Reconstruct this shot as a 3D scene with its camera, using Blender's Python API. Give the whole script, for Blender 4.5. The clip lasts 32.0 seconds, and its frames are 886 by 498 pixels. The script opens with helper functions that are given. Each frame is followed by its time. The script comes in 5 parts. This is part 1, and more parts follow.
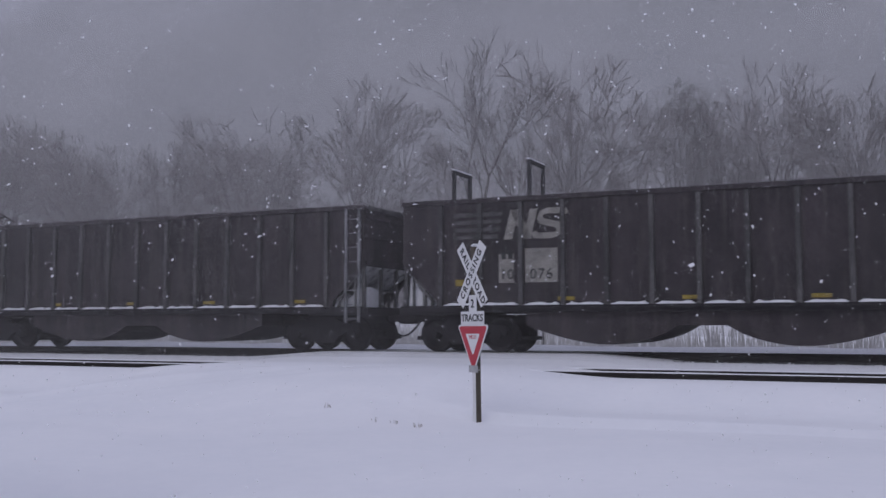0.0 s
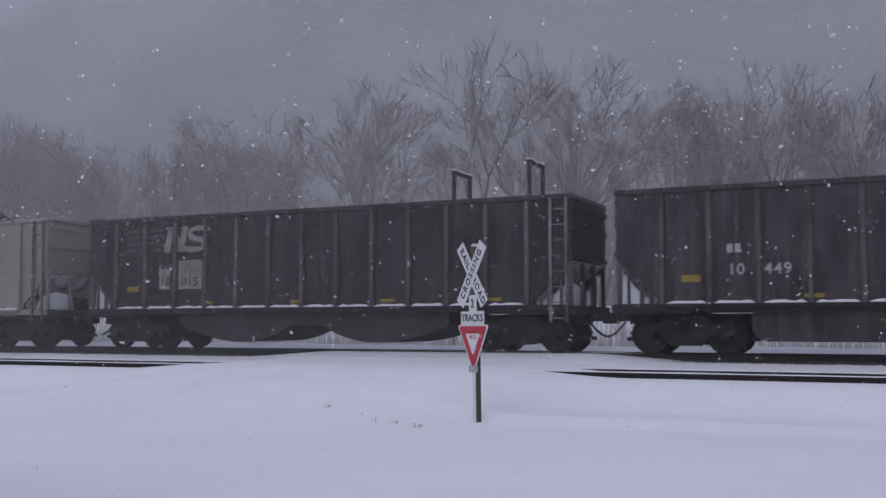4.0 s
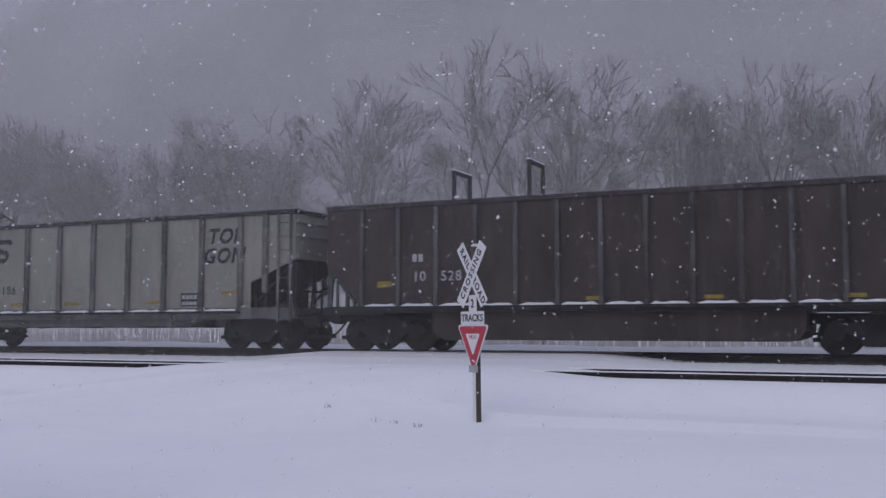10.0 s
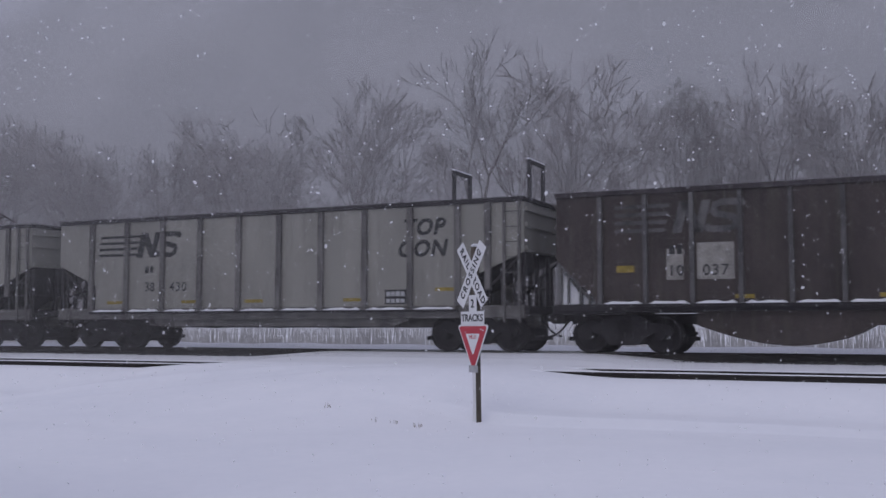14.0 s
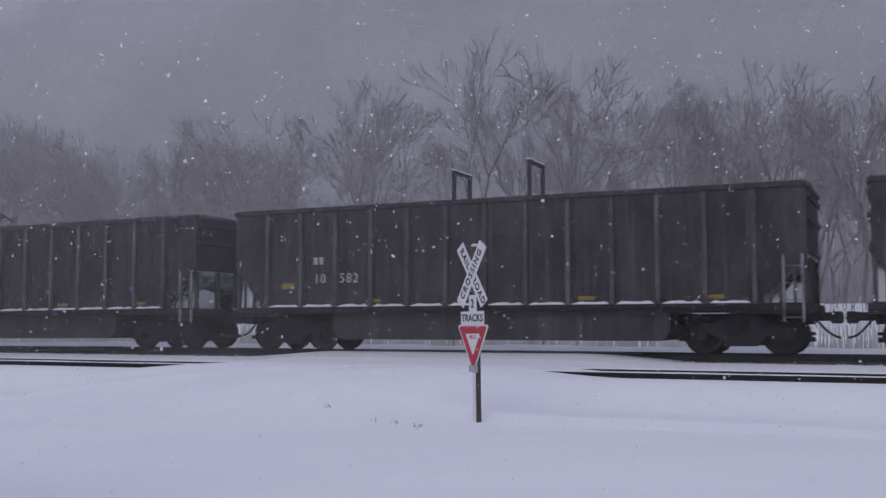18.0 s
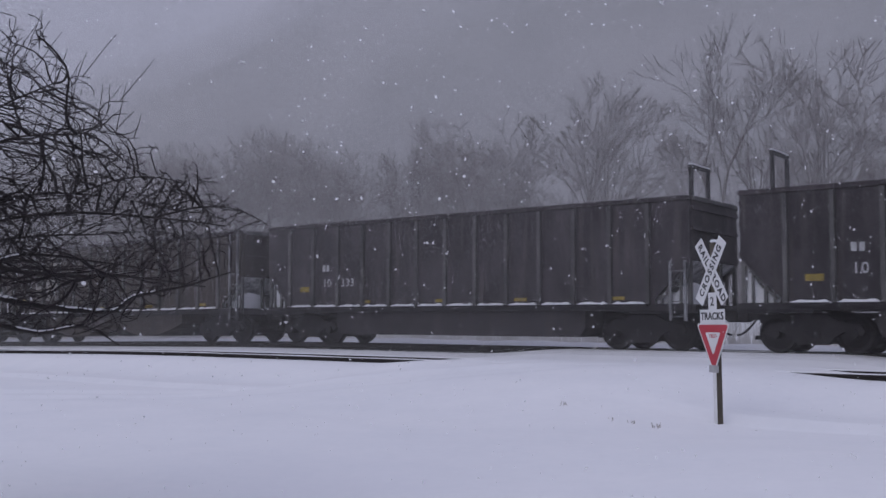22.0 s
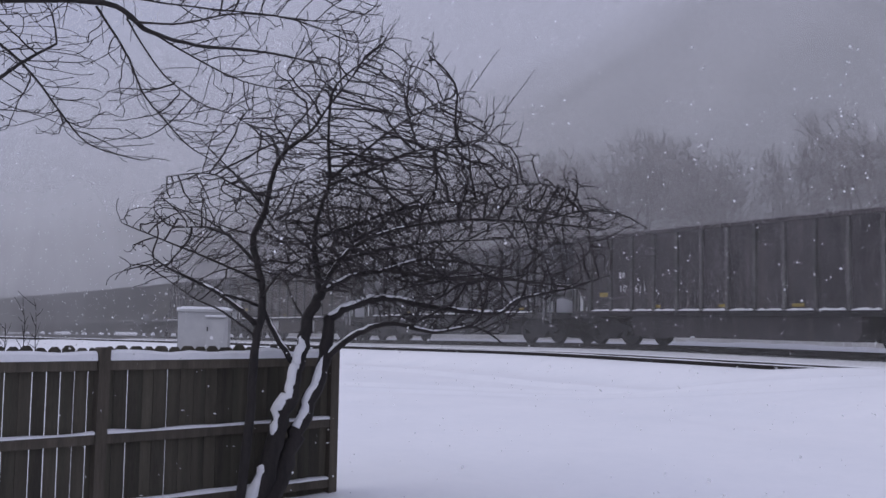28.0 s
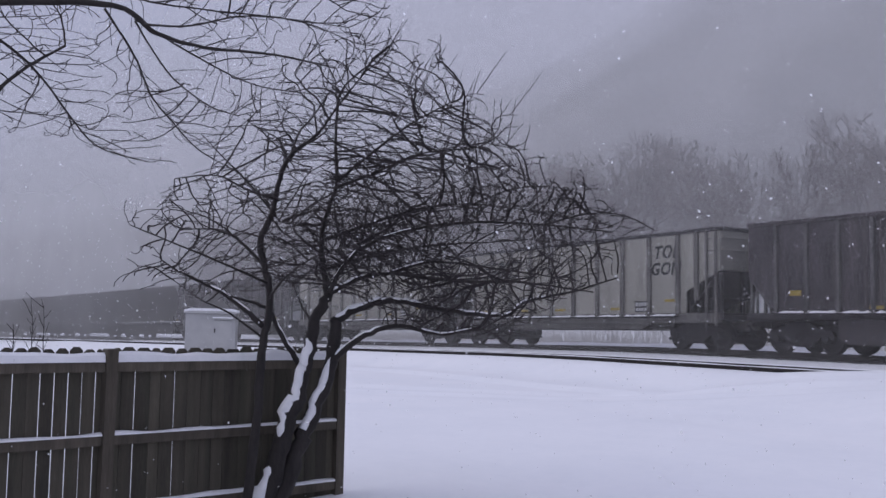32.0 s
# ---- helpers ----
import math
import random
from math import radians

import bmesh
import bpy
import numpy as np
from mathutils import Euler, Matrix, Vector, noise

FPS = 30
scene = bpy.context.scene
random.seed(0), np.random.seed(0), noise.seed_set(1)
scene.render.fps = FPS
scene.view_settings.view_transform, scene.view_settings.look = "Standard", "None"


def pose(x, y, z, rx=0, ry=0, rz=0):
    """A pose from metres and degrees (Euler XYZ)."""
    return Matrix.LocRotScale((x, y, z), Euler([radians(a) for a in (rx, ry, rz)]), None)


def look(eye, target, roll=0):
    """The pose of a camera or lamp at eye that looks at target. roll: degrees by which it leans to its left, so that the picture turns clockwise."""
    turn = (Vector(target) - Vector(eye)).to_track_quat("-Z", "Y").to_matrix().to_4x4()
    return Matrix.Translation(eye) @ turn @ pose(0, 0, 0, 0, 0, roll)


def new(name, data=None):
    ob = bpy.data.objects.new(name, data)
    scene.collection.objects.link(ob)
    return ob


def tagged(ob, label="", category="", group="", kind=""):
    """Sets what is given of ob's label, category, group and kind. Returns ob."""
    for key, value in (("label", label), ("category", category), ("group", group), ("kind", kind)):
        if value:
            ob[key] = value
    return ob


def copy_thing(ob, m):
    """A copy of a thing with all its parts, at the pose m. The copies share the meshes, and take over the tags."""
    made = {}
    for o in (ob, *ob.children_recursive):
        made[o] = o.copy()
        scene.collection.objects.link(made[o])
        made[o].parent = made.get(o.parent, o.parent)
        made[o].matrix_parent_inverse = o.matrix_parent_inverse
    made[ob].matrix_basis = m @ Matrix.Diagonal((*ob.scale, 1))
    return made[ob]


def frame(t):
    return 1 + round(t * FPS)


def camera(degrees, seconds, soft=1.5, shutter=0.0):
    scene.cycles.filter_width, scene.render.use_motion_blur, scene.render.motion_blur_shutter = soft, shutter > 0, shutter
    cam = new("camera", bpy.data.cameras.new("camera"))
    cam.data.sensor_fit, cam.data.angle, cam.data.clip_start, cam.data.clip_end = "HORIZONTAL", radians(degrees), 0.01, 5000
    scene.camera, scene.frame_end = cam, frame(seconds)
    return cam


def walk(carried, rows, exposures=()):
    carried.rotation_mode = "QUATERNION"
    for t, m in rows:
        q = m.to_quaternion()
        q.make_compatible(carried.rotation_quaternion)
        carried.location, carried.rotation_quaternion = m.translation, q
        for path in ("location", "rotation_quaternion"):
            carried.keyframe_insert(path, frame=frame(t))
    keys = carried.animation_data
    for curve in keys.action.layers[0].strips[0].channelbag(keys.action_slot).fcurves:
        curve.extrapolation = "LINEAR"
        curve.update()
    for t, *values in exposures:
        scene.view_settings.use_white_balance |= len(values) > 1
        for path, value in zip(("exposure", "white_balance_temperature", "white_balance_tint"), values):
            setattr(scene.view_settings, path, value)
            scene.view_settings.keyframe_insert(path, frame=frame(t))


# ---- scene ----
# The camera stands on one spot and pans to the left from 19.2 s on.
EYE = (0.0, 0.0, 1.6)
PAN = ((0.0, 0.0, 4.36, 0.0), (10.0, 0.0, 4.36, 0.0), (18.9, 0.0, 4.36, 0.0), (19.1, 0.05, 4.36, 0.0), (19.3, 0.3, 4.36, 0.0), (19.5, 1.15, 4.36, 0.0),
       (20.0, 3.34, 4.34, 0.0), (20.5, 6.42, 4.31, 0.05), (21.0, 8.86, 4.26, 0.14), (21.5, 11.47, 4.22, 0.25),
       (22.0, 13.17, 4.21, 0.26), (22.5, 15.18, 4.20, 0.29), (23.0, 17.62, 4.18, 0.35), (23.5, 19.29, 4.17, 0.42),
       (24.0, 21.13, 4.17, 0.50), (24.5, 23.17, 4.17, 0.56), (25.0, 24.68, 4.17, 0.63), (25.5, 25.98, 4.15, 0.66),
       (26.0, 28.65, 4.12, 0.76), (26.5, 30.59, 4.11, 0.84), (27.2, 32.9, 4.12, 0.93), (27.9, 34.25, 4.13, 1.01),
       (28.5, 34.73, 4.15, 1.06), (29.0, 34.92, 4.17, 1.11), (29.5, 34.86, 4.17, 1.13), (30.0, 34.80, 4.20, 1.13),
       (31.0, 34.79, 4.22, 1.13), (32.0, 34.76, 4.25, 1.13))
cam = camera(47.09, 32.0, soft=1.5, shutter=0.1)
walk(cam, [(t, pose(*EYE, 0, 0, turn) @ pose(0, 0, 0, 90 + tilt, 0, 0) @ pose(0, 0, 0, 0, 0, roll)) for t, turn, tilt, roll in PAN],
     [(0.0, -0.38), (21.0, -0.37), (23.5, -0.34), (26.0, -0.24), (28.5, -0.07), (32.0, -0.04)])

# ---- light: a grey, snowing sky, brighter overhead as at the horizon ----
world = bpy.data.worlds.new("overcast_sky")
scene.world = world
world.use_nodes = True


def overcast(wd):
    nt = wd.node_tree
    nt.nodes.clear()
    out = nt.nodes.new("ShaderNodeOutputWorld")
    tc = nt.nodes.new("ShaderNodeTexCoord")
    sep = nt.nodes.new("ShaderNodeSeparateXYZ")
    nt.links.new(tc.outputs["Generated"], sep.inputs[0])
    ramp = nt.nodes.new("ShaderNodeMapRange")
    ramp.inputs["From Min"].default_value, ramp.inputs["From Max"].default_value = 0.0, 1.0
    ramp.inputs["To Min"].default_value, ramp.inputs["To Max"].default_value = 0.335, 0.66
    nt.links.new(sep.outputs["Z"], ramp.inputs["Value"])
    cloud = nt.nodes.new("ShaderNodeTexNoise")
    cloud.inputs["Scale"].default_value, cloud.inputs["Detail"].default_value = 2.2, 4.0
    nt.links.new(tc.outputs["Generated"], cloud.inputs["Vector"])
    vary = nt.nodes.new("ShaderNodeMapRange")
    vary.inputs["To Min"].default_value, vary.inputs["To Max"].default_value = 0.8, 1.2
    nt.links.new(cloud.outputs["Fac"], vary.inputs["Value"])
    mul = nt.nodes.new("ShaderNodeMath")
    mul.operation = "MULTIPLY"
    nt.links.new(ramp.outputs[0], mul.inputs[0])
    nt.links.new(vary.outputs[0], mul.inputs[1])
    grey = nt.nodes.new("ShaderNodeBackground")
    grey.inputs["Color"].default_value = (0.968, 1.0, 1.375, 1)
    nt.links.new(mul.outputs[0], grey.inputs["Strength"])
    sky = nt.nodes.new("ShaderNodeTexSky")
    sky.sky_type, sky.sun_disc = "NISHITA", False
    sky.sun_elevation, sky.sun_rotation = radians(38), radians(150)
    high = nt.nodes.new("ShaderNodeBackground")
    high.inputs["Strength"].default_value = 0.006
    nt.links.new(sky.outputs[0], high.inputs["Color"])
    both = nt.nodes.new("ShaderNodeAddShader")
    nt.links.new(grey.outputs[0], both.inputs[0])
    nt.links.new(high.outputs[0], both.inputs[1])
    nt.links.new(both.outputs[0], out.inputs["Surface"])


overcast(world)
sun = new("sun", bpy.data.lights.new("sun", "SUN"))
sun.data.energy, sun.data.angle, sun.data.color = 0.5, radians(40), (1.0, 0.97, 0.95)
sun.matrix_world = look((0, 0, 40), (20, 34, 6))

# ---- materials ----
def surface(name, dark, light, rough=0.8, metal=0.0, scale=3.0, stretch=(1, 1, 1), fine=40.0, bump=0.15, contrast=1.0, random_tint=0.0, streak=None, streak_amount=0.0):
    """Two colours mixed by a coarse and a fine noise, with relief; streaks of a third colour run down."""
    m = bpy.data.materials.new(name)
    m.use_nodes = True
    nt = m.node_tree
    b = nt.nodes["Principled BSDF"]
    b.inputs["Roughness"].default_value, b.inputs["Metallic"].default_value = rough, metal
    tc = nt.nodes.new("ShaderNodeTexCoord")
    mp = nt.nodes.new("ShaderNodeMapping")
    mp.inputs["Scale"].default_value = stretch
    nt.links.new(tc.outputs["Object"], mp.inputs["Vector"])
    info = nt.nodes.new("ShaderNodeObjectInfo")
    shift = nt.nodes.new("ShaderNodeVectorMath")
    shift.operation = "SCALE"
    shift.inputs[0].default_value = (37.0, 19.0, 53.0)
    nt.links.new(info.outputs["Random"], shift.inputs["Scale"])
    nt.links.new(shift.outputs[0], mp.inputs["Location"])
    big = nt.nodes.new("ShaderNodeTexNoise")
    big.inputs["Scale"].default_value, big.inputs["Detail"].default_value, big.inputs["Roughness"].default_value = scale, 5.0, 0.6
    nt.links.new(mp.outputs[0], big.inputs["Vector"])
    small = nt.nodes.new("ShaderNodeTexNoise")
    small.inputs["Scale"].default_value, small.inputs["Detail"].default_value = fine, 3.0
    nt.links.new(mp.outputs[0], small.inputs["Vector"])
    mix = nt.nodes.new("ShaderNodeMath")
    mix.operation = "MULTIPLY_ADD"
    mix.inputs[1].default_value = 0.35
    nt.links.new(small.outputs["Fac"], mix.inputs[0])
    nt.links.new(big.outputs["Fac"], mix.inputs[2])
    rng = nt.nodes.new("ShaderNodeMapRange")
    rng.inputs["From Min"].default_value, rng.inputs["From Max"].default_value = 0.68 - 0.25 / contrast, 0.68 + 0.25 / contrast
    nt.links.new(mix.outputs[0], rng.inputs["Value"])
    col = nt.nodes.new("ShaderNodeMix")
    col.data_type = "RGBA"
    col.inputs[6].default_value, col.inputs[7].default_value = (*dark, 1), (*light, 1)
    nt.links.new(rng.outputs[0], col.inputs[0])
    last = col.outputs[2]
    if streak:
        run = nt.nodes.new("ShaderNodeMapping")
        run.inputs["Scale"].default_value = (7.0, 7.0, 0.35)
        nt.links.new(tc.outputs["Object"], run.inputs["Vector"])
        nt.links.new(shift.outputs[0], run.inputs["Location"])
        sn = nt.nodes.new("ShaderNodeTexNoise")
        sn.inputs["Scale"].default_value, sn.inputs["Detail"].default_value = 1.0, 6.0
        nt.links.new(run.outputs[0], sn.inputs["Vector"])
        sr = nt.nodes.new("ShaderNodeMapRange")
        sr.inputs["From Min"].default_value, sr.inputs["From Max"].default_value = 0.52, 0.75
        sr.inputs["To Max"].default_value = streak_amount
        nt.links.new(sn.outputs["Fac"], sr.inputs["Value"])
        sm = nt.nodes.new("ShaderNodeMix")
        sm.data_type = "RGBA"
        nt.links.new(sr.outputs[0], sm.inputs[0])
        nt.links.new(last, sm.inputs[6])
        sm.inputs[7].default_value = (*streak, 1)
        last = sm.outputs[2]
    if random_tint:
        tr = nt.nodes.new("ShaderNodeMapRange")
        tr.inputs["To Min"].default_value, tr.inputs["To Max"].default_value = 1 - random_tint, 1 + random_tint
        nt.links.new(info.outputs["Random"], tr.inputs["Value"])
        tm = nt.nodes.new("ShaderNodeVectorMath")
        tm.operation = "SCALE"
        nt.links.new(last, tm.inputs[0])
        nt.links.new(tr.outputs[0], tm.inputs["Scale"])
        last = tm.outputs[0]
    nt.links.new(last, b.inputs["Base Color"])
    if bump:
        bp = nt.nodes.new("ShaderNodeBump")
        bp.inputs["Strength"].default_value, bp.inputs["Distance"].default_value = bump, 0.02
        nt.links.new(mix.outputs[0], bp.inputs["Height"])
        nt.links.new(bp.outputs[0], b.inputs["Normal"])
    return m


SNOW = surface("snow", (0.84, 0.85, 0.87), (0.91, 0.91, 0.92), 0.75, scale=0.5, fine=6.0, bump=0.25)
SNOW_CLOD = surface("snow_on_ledges", (0.74, 0.75, 0.77), (0.86, 0.86, 0.87), 0.8, scale=6.0, fine=60.0, bump=0.3)
CAR_DARK = surface("sooty_car_paint", (0.020, 0.0165, 0.018), (0.052, 0.042, 0.045), 0.75, 0.1, 1.6, (1, 1, 0.5), 22, 0.2, 1.5, 0.15, (0.10, 0.086, 0.078), 0.5)
CAR_STEEL = surface("weathered_car_steel", (0.024, 0.0205, 0.0225), (0.057, 0.049, 0.053), 0.75, 0.1, 1.6, (1, 1, 0.5), 22, 0.2, 1.5, 0.15, (0.115, 0.10, 0.092), 0.5)
CAR_BROWN = surface("rust_brown_car_steel", (0.027, 0.0205, 0.0185), (0.055, 0.0425, 0.038), 0.75, 0.1, 1.1, (1, 1, 0.5), 30, 0.15, 1.3, 0.2, (0.075, 0.07, 0.05), 0.5)
CAR_GREY = surface("faded_grey_car_paint", (0.05, 0.048, 0.052), (0.088, 0.085, 0.088), 0.75, 0.05, 1.1, (1, 1, 0.5), 30, 0.12, 1.1, 0.1, (0.06, 0.055, 0.05), 0.5)
PLASTER = surface("snow_plastered_steel", (0.20, 0.20, 0.20), (0.70, 0.70, 0.71), 0.85, 0, 1.4, (2, 2, 0.5), 30, 0.2, 1.5)
CAR_RIB = surface("worn_rib_steel", (0.04, 0.04, 0.04), (0.13, 0.125, 0.12), 0.8, 0.1, 2.5, (1, 1, 0.3), 30, 0.2, 1.4, 0.2)
CAR_LIGHT = surface("dull_grey_car_paint", (0.190, 0.184, 0.160), (0.298, 0.287, 0.251), 0.7, 0.0, 0.9, (1, 1, 0.4), 25, 0.1, 1.0, 0.08, (0.13, 0.115, 0.10), 0.45)
LIGHT_RIB = surface("grey_car_ribs", (0.055, 0.052, 0.05), (0.17, 0.16, 0.15), 0.8, 0.0, 2.5, (1, 1, 0.3), 30, 0.2, 1.4, 0.15)
CAR_ALU = surface("dull_aluminium_sheet", (0.235, 0.216, 0.186), (0.32, 0.296, 0.258), 0.6, 0.15, 0.7, (1, 1, 0.5), 25, 0.08, 1.0, 0.04, (0.22, 0.21, 0.20), 0.4)
UNDER = surface("black_underframe", (0.017, 0.0150, 0.0165), (0.042, 0.038, 0.0405), 0.85, 0.2, 5.0, fine=50, bump=0.3)
RUST = surface("rust_stain", (0.12, 0.078, 0.055), (0.22, 0.15, 0.105), 0.9, 0, 4.0, fine=50, bump=0.2)


def runs_down(m):
    """A stain that starts solid at the top of its own mesh and runs down in streaks of uneven length."""
    nt = m.node_tree
    tc, sep = nt.nodes.new("ShaderNodeTexCoord"), nt.nodes.new("ShaderNodeSeparateXYZ")
    nt.links.new(tc.outputs["Generated"], sep.inputs[0])
    narrow = nt.nodes.new("ShaderNodeMapping")
    narrow.inputs["Scale"].default_value = (5.0, 1.0, 0.8)
    nt.links.new(tc.outputs["Object"], narrow.inputs["Vector"])
    blot = nt.nodes.new("ShaderNodeTexNoise")
    blot.inputs["Scale"].default_value, blot.inputs["Detail"].default_value = 1.0, 6.0
    nt.links.new(narrow.outputs[0], blot.inputs["Vector"])
    add = nt.nodes.new("ShaderNodeMath")
    add.operation = "MULTIPLY_ADD"
    add.inputs[1].default_value = 0.55
    nt.links.new(sep.outputs["Z"], add.inputs[0])
    nt.links.new(blot.outputs["Fac"], add.inputs[2])
    rng = nt.nodes.new("ShaderNodeMapRange")
    rng.inputs["From Min"].default_value, rng.inputs["From Max"].default_value = 0.62, 1.05
    rng.inputs["To Max"].default_value = 0.7
    nt.links.new(add.outputs[0], rng.inputs["Value"])
    nt.links.new(rng.outputs[0], nt.nodes["Principled BSDF"].inputs["Alpha"])


runs_down(RUST)
DULL_YELLOW = surface("grimy_yellow_reflector", (0.15, 0.11, 0.02), (0.34, 0.25, 0.03), 0.6, 0, 5.0, fine=40, bump=0.05)
YELLOW = surface("yellow_reflector_paint", (0.46, 0.41, 0.02), (0.66, 0.60, 0.04), 0.6, 0, 5.0, fine=40, bump=0.05)
CREAM = surface("faded_cream_paint", (0.17, 0.16, 0.145), (0.30, 0.285, 0.255), 0.8, 0, 3.0, fine=40, bump=0.05, contrast=1.5)
BLACK = surface("black_lettering", (0.02, 0.02, 0.02), (0.035, 0.035, 0.035), 0.7, 0, 4.0, bump=0.0)
TAG = surface("thin_spray_paint", (0.13, 0.13, 0.14), (0.30, 0.30, 0.31), 0.7, 0, 4.0, bump=0.0, contrast=1.6)
PALE = surface("grey_white_lettering", (0.30, 0.30, 0.30), (0.42, 0.42, 0.42), 0.7, 0, 4.0, bump=0.0, contrast=1.6)
RAIL = surface("rusty_rail_steel", (0.02, 0.018, 0.018), (0.045, 0.038, 0.034), 0.7, 0.4, 6.0, fine=60, bump=0.2)
BALLAST = surface("wet_dark_ballast", (0.03, 0.03, 0.031), (0.12, 0.118, 0.118), 0.9, 0, 5.0, fine=18, bump=0.8, contrast=1.3)
TIE = surface("creosoted_tie", (0.03, 0.027, 0.025), (0.07, 0.062, 0.056), 0.9, 0, 2.0, (1, 8, 8), 30, 0.3)
BARK = surface("dark_wet_bark", (0.011, 0.010, 0.010), (0.038, 0.032, 0.030), 0.9, 0, 9.0, (1, 1, 0.35), 50, 0.6)
TWIG = surface("dark_twigs", (0.014, 0.011, 0.012), (0.032, 0.026, 0.026), 0.9, 0, 4.0, bump=0.0)
# Far wood: frost, and snow haze put into the colour as a paler tone.
FAR_BARK = surface("grey_bark_frost_and_haze", (0.06, 0.052, 0.05), (0.16, 0.146, 0.141), 0.95, 0, 0.4, bump=0.0, contrast=1.2, random_tint=0.3)
FROST_HAZE = surface("twigs_frost_and_haze", (0.080, 0.067, 0.066), (0.22, 0.198, 0.194), 0.95, 0, 0.25, bump=0.0, contrast=1.2, random_tint=0.25)
FENCE = surface("weathered_cedar", (0.033, 0.029, 0.021), (0.088, 0.078, 0.057), 0.85, 0, 1.2, (6, 6, 0.5), 30, 0.3, 1.2, 0.25, (0.05, 0.055, 0.035), 0.5)
POSTWOOD = surface("grey_post_wood", (0.046, 0.039, 0.029), (0.108, 0.092, 0.070), 0.85, 0, 2.0, (4, 4, 0.4), 30, 0.3, 1.2, 0.15)
WHITE = surface("white_sign_sheeting", (0.66, 0.66, 0.66), (0.76, 0.76, 0.75), 0.45, 0, 4.0, fine=40, bump=0.02)
RED = surface("red_sign_sheeting", (0.42, 0.035, 0.05), (0.52, 0.05, 0.07), 0.45, 0, 4.0, fine=40, bump=0.02)
CABINET = surface("silver_cabinet_paint", (0.36, 0.36, 0.36), (0.45, 0.45, 0.44), 0.5, 0.2, 1.5, fine=30, bump=0.03)
CONCRETE = surface("pale_concrete", (0.30, 0.30, 0.29), (0.48, 0.47, 0.46), 0.9, 0, 0.8, (1, 1, 0.3), 12, 0.2, 1.2, 0.0, (0.22, 0.21, 0.20), 0.6)
WEED = surface("dead_weeds", (0.16, 0.13, 0.10), (0.30, 0.26, 0.21), 0.9, 0, 3.0, bump=0.0)
FLAKE = surface("snowflakes", (0.86, 0.86, 0.87), (0.9, 0.9, 0.9), 0.8, 0, 3.0, bump=0.0)
FLAKE.node_tree.nodes["Principled BSDF"].inputs["Alpha"].default_value = 0.7
REED = surface("dry_reeds", (0.48, 0.46, 0.43), (0.78, 0.77, 0.75), 0.95, 0, 0.6, bump=0.0)
MAST = surface("dark_mast_steel", (0.04, 0.04, 0.042), (0.09, 0.088, 0.088), 0.7, 0.3, 5.0, fine=40, bump=0.1)
CRUST = surface("snow_crusted_steel", (0.05, 0.05, 0.05), (0.31, 0.31, 0.32), 0.85, 0, 1.6, (3, 3, 0.6), 30, 0.2, 1.6)
# pale hill tone: snow-dusted woods, with distance haze put into the colour
HILL = surface("hill_snow_and_haze", (0.20, 0.21, 0.215), (0.345, 0.35, 0.355), 1.0, 0, 0.018, (1, 1, 0.45), 0.16, 0.0, 1.1)


def fade_as_haze(m):
    """Haze painted as alpha: the hill's top thins out along the mesh's own v coordinate."""
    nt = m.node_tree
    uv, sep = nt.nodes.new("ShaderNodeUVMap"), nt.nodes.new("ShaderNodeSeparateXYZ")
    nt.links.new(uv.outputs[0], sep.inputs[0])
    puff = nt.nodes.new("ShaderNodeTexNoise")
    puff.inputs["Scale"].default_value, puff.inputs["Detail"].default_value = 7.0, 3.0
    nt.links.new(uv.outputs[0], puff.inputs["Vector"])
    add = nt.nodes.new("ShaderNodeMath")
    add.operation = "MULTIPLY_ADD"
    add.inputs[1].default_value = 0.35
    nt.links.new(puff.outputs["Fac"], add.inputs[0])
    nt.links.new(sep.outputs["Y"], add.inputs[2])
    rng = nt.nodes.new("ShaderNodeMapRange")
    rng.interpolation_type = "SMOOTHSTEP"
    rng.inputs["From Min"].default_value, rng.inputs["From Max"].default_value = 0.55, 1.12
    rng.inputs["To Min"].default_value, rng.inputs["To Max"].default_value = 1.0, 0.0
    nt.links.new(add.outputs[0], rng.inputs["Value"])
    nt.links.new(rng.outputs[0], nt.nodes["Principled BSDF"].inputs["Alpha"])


fade_as_haze(HILL)


